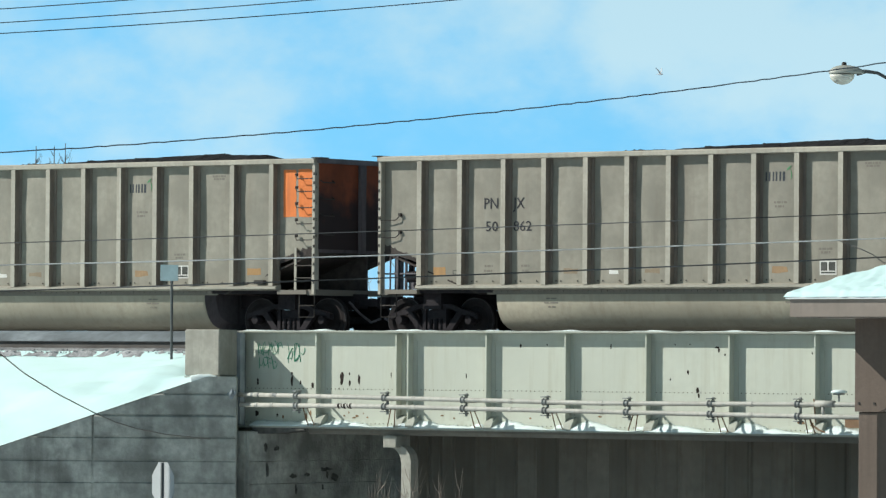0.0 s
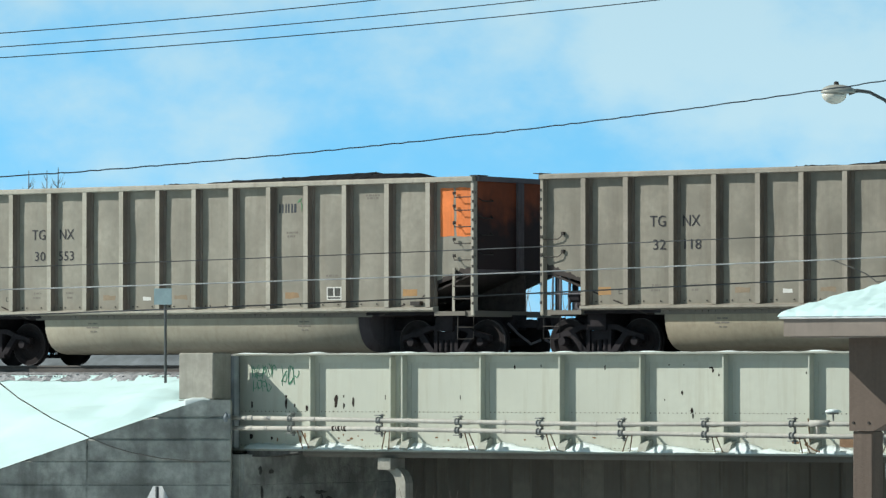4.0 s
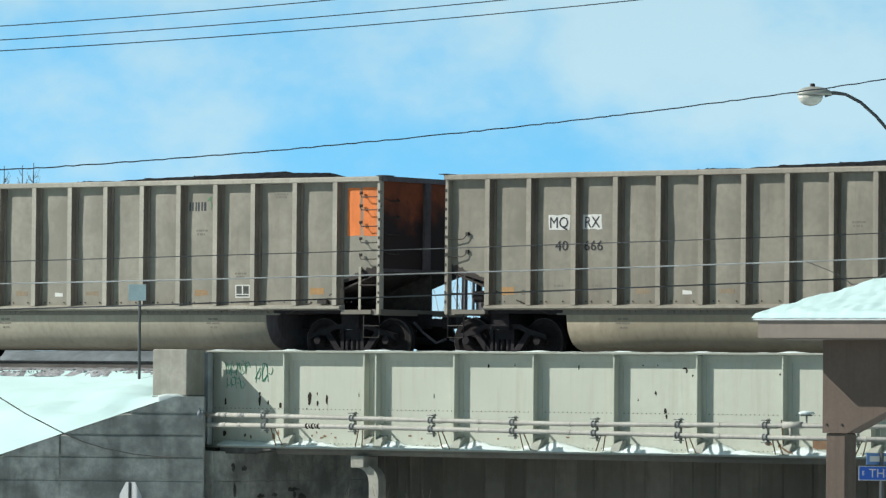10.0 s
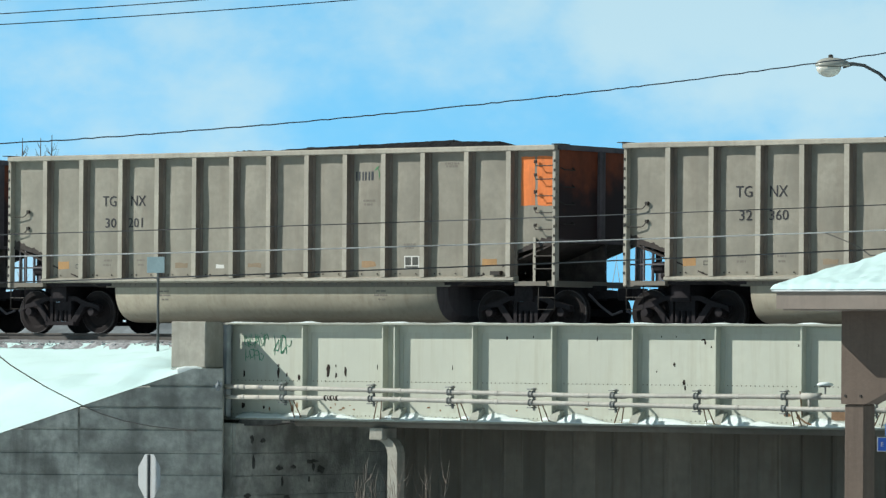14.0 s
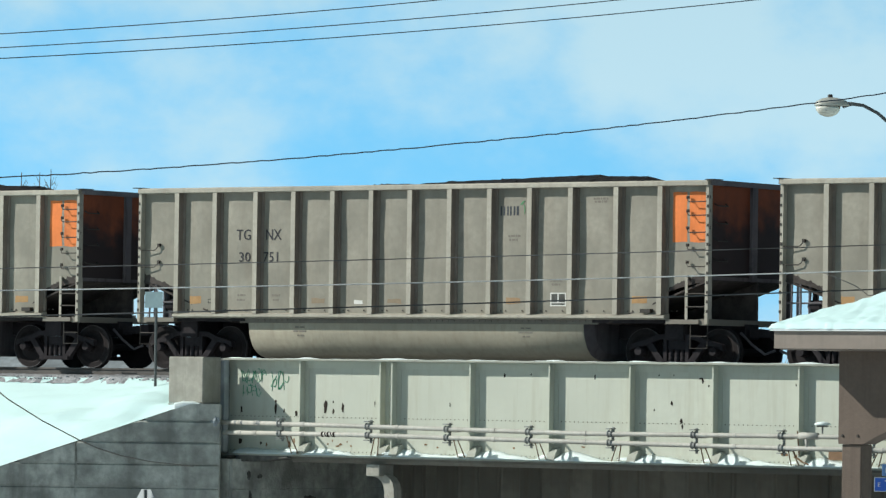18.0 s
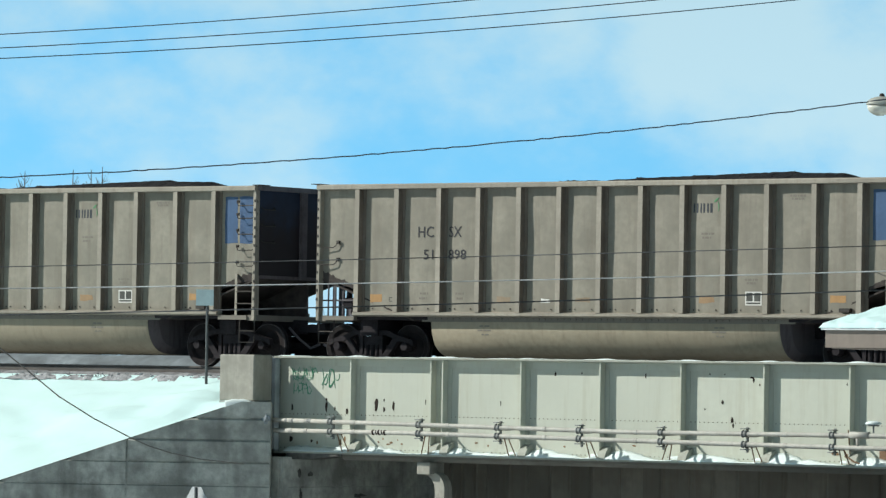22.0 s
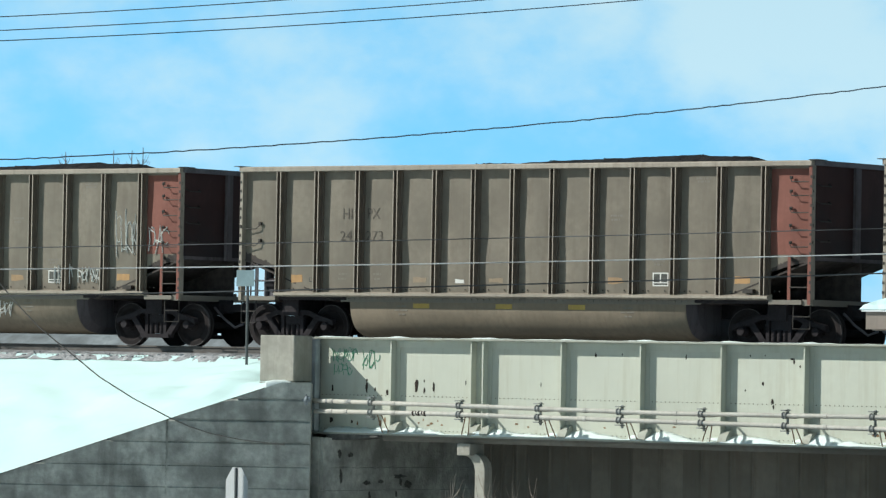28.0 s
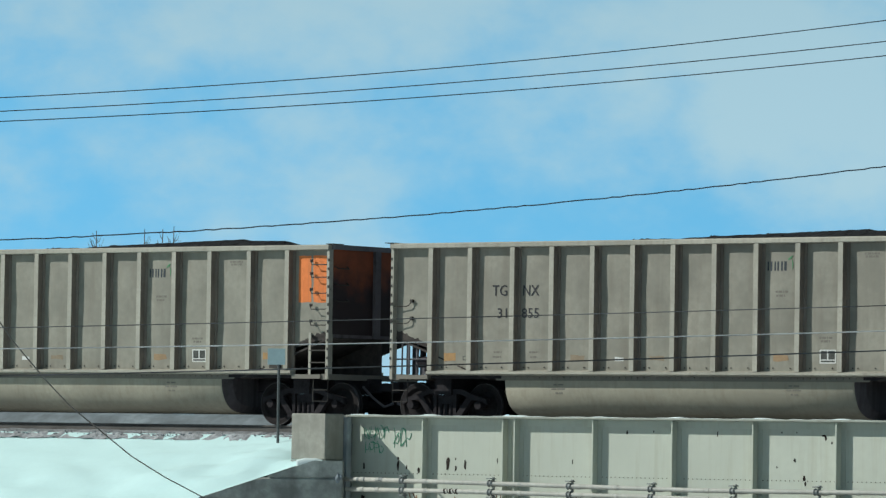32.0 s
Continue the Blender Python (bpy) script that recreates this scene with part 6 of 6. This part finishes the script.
def bird():
    """A grey gull crossing the sky as the clip begins."""
    b = thing("bird", "small grey gull flying with beating wings", "bird")
    bm = bmesh.new()
    lathe(bm, (0, 0, 0), ((-0.13, 0.003), (-0.10, 0.013), (-0.03, 0.028), (0.03, 0.032), (0.08, 0.026), (0.10, 0.02), (0.12, 0.016), (0.14, 0.004)), 10, "x")
    prism(bm, "z", [(-0.11, 0.012), (-0.17, 0.03), (-0.17, -0.03), (-0.11, -0.012)], -0.004, 0.004)
    part("body", bm, M_BIRD, b, "", True)
    wings = []
    for s in (-1, 1):
        bm = bmesh.new()
        prism(bm, "z", [(-0.03, 0.0), (-0.02, s * 0.11), (-0.08, s * 0.27), (-0.04, s * 0.26), (0.03, s * 0.13), (0.045, 0.0)], 0.0, 0.008)
        wings.append((s, part("wing", bm, M_BIRD, b, "long pointed wing")))
    return b, wings


BIRD, WINGS = bird()
BIRD_AT, BIRD_GO = (-33.89, 64.91, 16.25), (5.94, 3.84, 0.7)     # where it is at the start, and metres a second


def motions():
    """The train's run: every car at the same speed, in its place in the row."""
    for i, car in enumerate(TRAIN):
        front = 0.93 - PITCH * (i - 2)
        walk(car, [(t, pose(front + s - LEN / 2, TRACK_Y, RAIL_Z)) for t, s in RUN])
    # the gull glides off over the roofs beyond the street
    a, v = Vector(BIRD_AT), Vector(BIRD_GO)
    head = math.degrees(math.atan2(v.y, v.x))
    walk(BIRD, [(t, pose(*(a + v * t), 0, 0, head - 35)) for t in (0.0, 0.5, 1.0, 2.0, 8.0, 16.0, 24.0, 32.0)])
    beat = ((0.0, 48), (0.1, 10), (0.2, -12), (0.3, 45), (0.4, 12), (0.5, -8), (0.6, 42), (0.8, 8), (1.2, 12), (32.0, 12))
    for s, wing in WINGS:
        walk(wing, [(t, pose(0, 0, 0.02, s * up, 0, 0)) for t, up in beat])


# ---- things before and behind the train ----
RIGHT = Vector((math.cos(radians(36)), math.sin(radians(36)), 0))
AWAY = Vector((-math.sin(radians(36)), math.cos(radians(36)), 0))
FACING = 36.0


def wire(name, material, r, pts, label):
    bm = bmesh.new()
    tube(bm, pts, r, 6)
    return tagged(part(name, bm, material), label, "wire")


def overhead_wires():
    """Lines of the street, each hung in a shallow curve."""
    def line(a, m, b):
        # a parabola through three points along the line, carried on to both poles
        A, M, B = Vector(a), Vector(m), Vector(b)
        out = []
        for i in range(-20, 41):
            t = i / 20.0
            q = A * (2 * (t - 0.5) * (t - 1)) + M * (-4 * t * (t - 1)) + B * (2 * t * (t - 0.5))
            flat = A + (B - A) * t
            out.append((flat.x, flat.y, q.z))
        return out
    for a, m, b in (((15.42, -28.94, 11.05), (20.61, -24.99, 11.59), (25.8, -21.04, 12.39)),
                    ((15.41, -28.93, 10.85), (20.6, -24.98, 11.36), (25.79, -21.03, 12.08)),
                    ((15.41, -28.93, 10.70), (20.6, -24.97, 11.18), (25.79, -21.02, 11.87))):
        wire("power_line", M_WIRE, 0.0082, line(a, m, b), "thin black power line high across the sky")
    def twisted(pts):
        # the bundle winds round its messenger wire
        out = []
        for a, b in zip(pts, pts[1:]):
            for k in range(6):
                p = Vector(a).lerp(Vector(b), k / 6)
                w = (p - Vector(pts[0])).length * 2 * math.pi / (0.75 + 0.2 * math.sin(p.x * 1.7))
                out.append((p.x, p.y + 0.006 * math.cos(w), p.z + 0.006 * math.sin(w)))
        return out
    wire("service_cable", M_WIRE, 0.0105, twisted(line((15.39, -28.86, 8.95), (20.58, -24.90, 9.45), (25.77, -20.95, 10.24))), "black twisted cable running past the street lamp")
    for a, m, b, mat, r in (((5.98, -17.02, 8.03), (12.25, -12.33, 8.33), (18.53, -7.63, 8.67), M_WIRE_G, 0.010),
                            ((5.98, -17.01, 7.65), (12.25, -12.32, 7.90), (18.53, -7.62, 8.22), M_WIRE_L, 0.013),
                            ((5.98, -17.0, 7.18), (12.25, -12.31, 7.50), (18.53, -7.62, 7.88), M_WIRE_G, 0.014)):
        wire("street_cable", mat, r, line(a, m, b), "weathered aluminium cable strung before the train")
    wire("drip_loop", M_CABLE, 0.010, [(18.55, -7.60, 8.22), (18.94, -7.45, 8.06), (19.1, -7.33, 7.97), (19.26, -7.21, 7.82), (19.51, -7.03, 7.83), (19.75, -6.86, 8.02), (20.0, -6.55, 8.29)], "pale drip loop hanging under the street cable")
    # slack cable over the snow and down the wing wall
    wire("slack_cable", M_CABLE, 0.012, [(0.02, -2.26, 4.39), (-0.17, -2.39, 4.41), (-0.74, -2.81, 4.48), (-1.21, -3.15, 4.59), (-1.59, -3.42, 4.73), (-1.92, -3.67, 4.91), (0.24, -7.35, 5.32), (1.67, -10.03, 5.74), (2.56, -11.87, 6.17), (3.39, -13.76, 6.66), (4.06, -15.14, 7.08), (4.59, -16.63, 7.75), (5.69, -19.59, 9.3), (7.34, -23.41, 11.48)], "thin slack cable hanging down to the wing wall")


overhead_wires()


def street_lamp():
    lamp = thing("street_lamp", "aged cobra-head street lamp with cloudy lens on a curved arm", "street lamp")
    o = Vector((21.37, -11.96, 10.86))

    def at(u, z, w=0.0):
        return o + RIGHT * u + AWAY * w + Vector((0, 0, z))
    M = Matrix.Translation(o) @ Matrix.Rotation(radians(FACING), 4, "Z")
    bm = bmesh.new()
    for v in bmesh.ops.create_uvsphere(bm, u_segments=20, v_segments=12, radius=1.0)["verts"]:
        x, y, z = v.co
        v.co = Vector((x * 0.27 + (0.06 if x > 0 else 0) * x, y * 0.16, max(z, -0.05) * 0.14 + 0.02))
    bm.transform(M)
    part("housing", bm, M_LAMP, lamp, "", True)
    bm = bmesh.new()
    for v in bmesh.ops.create_uvsphere(bm, u_segments=20, v_segments=12, radius=1.0)["verts"]:
        x, y, z = v.co
        v.co = Vector((x * 0.21 - 0.04, y * 0.145, min(z, 0.0) * 0.17))
    bm.transform(M)
    part("lens", bm, M_LENS, lamp, "cloudy yellowish bowl lens", True)
    bm = bmesh.new()
    lathe(bm, at(-0.005, 0.13), ((0, 0.04), (0.02, 0.045), (0.07, 0.04), (0.08, 0.02)), 12, "z")
    part("photocell", bm, M_IRON, lamp, "dark photocell knob")
    bm = bmesh.new()
    tube(bm, [at(0.20, 0.03), at(0.36, 0.055), at(0.55, 0.03), at(0.80, -0.10), at(1.05, -0.32), at(1.35, -0.66), at(1.9, -1.45), at(2.3, -2.1)], [0.055, 0.032, 0.028, 0.028, 0.028, 0.028, 0.03, 0.03], 8)
    part("arm", bm, M_POLE, lamp, "", True)
    bm = bmesh.new()
    tube(bm, [at(2.3, -10.86), at(2.3, 0.6)], 0.11, 12)
    part("pole", bm, M_BARK, lamp, "", True)


street_lamp()


def utility_poles():
    for p, h in (((5.0, -36.9, 0), 11.6), ((36.2, -13.1, 0), 14.5), ((7.34, -23.41, 0), 11.83)):
        pole = thing("utility_pole", "plain brown wooden utility pole carrying the wires", "utility pole", pose(*p))
        bm = bmesh.new()
        tube(bm, [(0, 0, 0), (0, 0, h)], [0.17, 0.12], 10)
        part("shaft", bm, M_BARK, pole, "", True)
        bm = bmesh.new()
        box(bm, -0.05, 0.05, -1.1, 1.1, h - 0.6, h - 0.48)
        part("crossarm", bm, M_BARK, pole)


utility_poles()


def trackside_sign():
    sg = thing("trackside_sign", "small pale teal plate on a thin steel post in the snow", "sign")
    bm = bmesh.new()
    tube(bm, [(-1.95, -1.15, 5.9), (-1.96, -1.15, 8.03)], 0.030, 8)
    part("post", bm, M_POLE, sg)
    bm = bmesh.new()
    box(bm, -0.20, 0.20, -0.004, 0.004, -0.17, 0.17)
    bevelled(bm, 0.002)
    ob = part("plate", bm, M_TEAL, sg, "pale square plate")
    ob.matrix_basis = pose(-1.99, -1.195, 7.86, 0, 0, 18)


trackside_sign()


def stop_sign():
    sg = thing("stop_sign", "bare grey back of an octagonal stop sign on a steel post", "stop sign", pose(12.73, -19.26, 0, 0, 0, 36 - 57))
    bm = bmesh.new()
    prism(bm, "y", [(0.395 * math.cos(radians(22.5 + 45 * k)) * 1.0, 3.96 + 0.395 * math.sin(radians(22.5 + 45 * k))) for k in range(8)], -0.004, 0.004)
    part("plate", bm, M_PLATE, sg)
    bm = bmesh.new()
    prism(bm, "z", [(-0.03, -0.012), (-0.018, -0.04), (0.018, -0.04), (0.03, -0.012)], 0, 4.32)
    part("post", bm, M_POLE, sg, "dark steel channel post")


stop_sign()


def shelter():
    """Roofed shelter at the street corner; only one corner of it comes into view."""
    sh = thing("shelter", "brown timber shelter with a snow-covered hip roof", "shelter", pose(34.63, -33.07, 0))

    def local(name, bm, mat, label="", smooth=False):
        return part(name, bm, mat, sh, label, smooth)
    z0 = 5.455
    bm = bmesh.new()
    box(bm, 0.03, 0.30, 0.0, 0.25, 0, z0)
    bevelled(bm, 0.012)
    local("post", bm, M_WOOD)
    bm = bmesh.new()
    prism(bm, "y", [(0.0, z0 + 0.002), (0.33, z0 + 0.002), (0.97, z0 + 0.31), (3.6, z0 + 0.31), (3.6, 6.553), (0.0, 6.553)], -0.03, 0.27)
    local("bracket_panel", bm, M_WOOD, "dark brown panel widening into the beam")
    bm = bmesh.new()
    for q in (0.06, 0.27):
        lathe(bm, (q, -0.03, z0 + 0.10), ((0, 0.018), (-0.012, 0.015)), 8)
    local("bolt_heads", bm, M_IRON)
    bm = bmesh.new()
    box(bm, -0.48, 3.6, -0.71, -0.66, 6.57, 6.775)
    local("fascia", bm, M_FASCIA, "taupe fascia board")
    bm = bmesh.new()
    box(bm, -0.48, -0.43, -0.658, 2.4, 6.57, 6.775)
    local("fascia", bm, M_FASCIA)
    bm = bmesh.new()
    box(bm, -0.425, 3.6, -0.655, 2.4, 6.556, 6.569)
    local("soffit", bm, M_FASCIA)
    bm = bmesh.new()
    box(bm, -0.52, 3.6, -0.75, 2.44, 6.777, 6.80)
    local("drip_edge", bm, M_DRIP, "white metal drip edge")
    # hip roof under snow
    n, k = 90, 70
    bm = bmesh.new()
    grid = []
    for i in range(n + 1):
        x = -0.53 + 4.13 * (i / n) ** 1.3
        row = []
        for j in range(k + 1):
            y = -0.76 + 3.2 * (j / k) ** 1.3
            inner = min(x + 0.53, y + 0.76)
            rough = 0.02 * noise.noise((x * 3, y * 3, 2)) + 0.016 * noise.noise((x * 11, y * 11, 2))
            edge = min(1.0, inner / 0.03) * (0.05 + 0.02 * noise.noise((x * 7, y * 7, 1)))
            wob = 0.015 * noise.noise((x * 12, y * 12, 3))
            row.append(bm.verts.new((x + wob, y + wob, 6.802 + edge + 0.40 * inner + rough * min(1.0, inner / 0.05))))
        grid.append(row)
    for a, b in zip(grid, grid[1:]):
        for q in range(k):
            bm.faces.new((a[q], b[q], b[q + 1], a[q + 1]))
    local("roof_snow", bm, M_SNOW, "smooth snow on the hip roof", True)
    bm = bmesh.new()
    box(bm, 3.0, 3.27, 0.0, 0.25, 0, z0 + 0.30)
    local("post", bm, M_WOOD)


shelter()


def street_signs():
    o = Vector((27.86, -20.65, 0))
    sg = thing("street_name_sign", "blue street name blade with white letters on a green post", "street sign", Matrix.Translation(o) @ Matrix.Rotation(radians(FACING), 4, "Z"))
    bm = bmesh.new()
    tube(bm, [(0.10, 0.03, 0), (0.10, 0.03, 5.05)], 0.03, 8)
    part("post", bm, M_POLE, sg)
    bm = bmesh.new()
    box(bm, -0.24, 0.62, -0.012, 0.0, 4.645, 4.855)
    part("border", bm, M_WHITE, sg)
    bm = bmesh.new()
    box(bm, -0.23, 0.61, -0.017, -0.0125, 4.655, 4.845)
    part("blade", bm, M_BLUE, sg)
    again("lettering", lettering("THIRD", 0.125, M_WHITE), sg, pose(0.17, -0.021, 4.69), "white capital letters")
    again("lettering", lettering("E", 0.06, M_WHITE), sg, pose(-0.17, -0.021, 4.72))
    cross = part("cross_blade", bmesh_box(-0.14, 0.5, -0.005, 0.005, 4.875, 5.045), M_BLUE_OLD, sg, "weathered blue cross-street blade")
    cross.matrix_basis = pose(0, 0.02, 0, 0, 0, 24)
    bars = part("unreadable_letters", bmesh_box(-0.09, 0.4, -0.009, -0.0055, 4.92, 5.0), M_WHITE, sg)
    bars.matrix_basis = pose(0, 0.02, 0, 0, 0, 24)


def bmesh_box(*b):
    bm = bmesh.new()
    box(bm, *b)
    return bm


street_signs()


def twig_tree(bm, rnd, p, h, r, depth=0, lean=(0, 0)):
    """Bare branching sticks."""
    q = [Vector(p)]
    d = Vector((lean[0], lean[1], 1)).normalized()
    for i in range(4):
        d = (d + Vector((rnd.uniform(-0.12, 0.12), rnd.uniform(-0.12, 0.12), 0.05))).normalized()
        q.append(q[-1] + d * h / 4)
    tube(bm, q, [r * (1 - 0.19 * i) for i in range(5)], 5)
    if depth < 3:
        for i in range(rnd.randint(3, 5)):
            s = q[rnd.randint(1, 4)]
            twig_tree(bm, rnd, s, h * rnd.uniform(0.4, 0.62), r * 0.5, depth + 1, (rnd.uniform(-0.8, 0.8), rnd.uniform(-0.8, 0.8)))


def vegetation():
    rnd = random.Random(12)
    for x, y, h in ((7.80, -6.78, 4.05), (8.10, -6.6, 3.85), (8.62, -6.2, 4.25)):
        bush = thing("bare_shrub", "tall bare leafless shrub with thin pale twigs by the street", "shrub")
        for i in range(6):
            stem = [Vector((x + rnd.uniform(-0.12, 0.12), y + rnd.uniform(-0.12, 0.12), 0))]
            lean = Vector((rnd.uniform(-0.10, 0.10), rnd.uniform(-0.10, 0.10), 1))
            top = h * rnd.uniform(0.84, 1.0)
            for k in range(6):
                lean = lean + Vector((rnd.uniform(-0.05, 0.05), rnd.uniform(-0.05, 0.05), 0))
                stem.append(stem[-1] + lean.normalized() * top / 6)
            bm = bmesh.new()
            tube(bm, stem, [0.016, 0.013, 0.011, 0.009, 0.007, 0.005, 0.003], 5)
            part("stem", bm, M_TWIG, bush)
            for k in range(7):
                q = stem[rnd.randint(3, 5)].lerp(stem[-1], rnd.uniform(0, 0.7))
                side = Vector((rnd.uniform(-1, 1), rnd.uniform(-1, 1), 0)) * 0.22
                bm = bmesh.new()
                tube(bm, [q, q + side * 0.6 + Vector((0, 0, 0.14)), q + side + Vector((0, 0, rnd.uniform(0.3, 0.5)))], [0.006, 0.005, 0.003], 4)
                part("twig", bm, M_TWIG, bush)
    # crowns just above the train, far behind it
    for x, y, top in ((-46.41, 43.35, 13.05), (-45.14, 44.33, 13.13), (-44.66, 44.70, 13.14), (-44.36, 44.92, 13.24)):
        t = thing("bare_tree", "distant bare tree with a thin leafless crown", "tree")
        bm = bmesh.new()
        tube(bm, [(x, y, 0), (x, y, 9.0), (x + 0.03, y, top)], [0.13, 0.06, 0.012], 6)
        part("trunk", bm, M_FARBARK, t)
        for i in range(26):
            bm = bmesh.new()
            z = rnd.uniform(10.8, top - 0.2)
            r = rnd.choice((-1, 1)) * rnd.uniform(0.16, 0.40) * min(1.0, 0.45 + (top - z) * 0.6)
            tube(bm, [(x, y, z - 0.1), (x + 0.5 * r, y + 0.2 * r, z), (x + 0.8 * r, y + 0.4 * r, z + abs(r) * 1.0)], [0.014, 0.011, 0.007], 4)
            part("branch", bm, M_FARBARK, t)
    # frosted brush on the far side of the line
    bm = bmesh.new()
    for i in range(260):
        p = Vector((rnd.uniform(-75, 40), rnd.uniform(26, 44), 0))
        h = rnd.uniform(6.5, 9.3)
        for k in range(3):
            twig_tree(bm, rnd, p + Vector((rnd.uniform(-0.5, 0.5), 0, 0)), h * rnd.uniform(0.6, 0.8), 0.05, 2, (rnd.uniform(-0.3, 0.3), rnd.uniform(-0.2, 0.2)))
    tagged(part("far_brush", bm, M_FROST), "frosted leafless brush beyond the railway", "brush", kind="stuff")


vegetation()

motions()
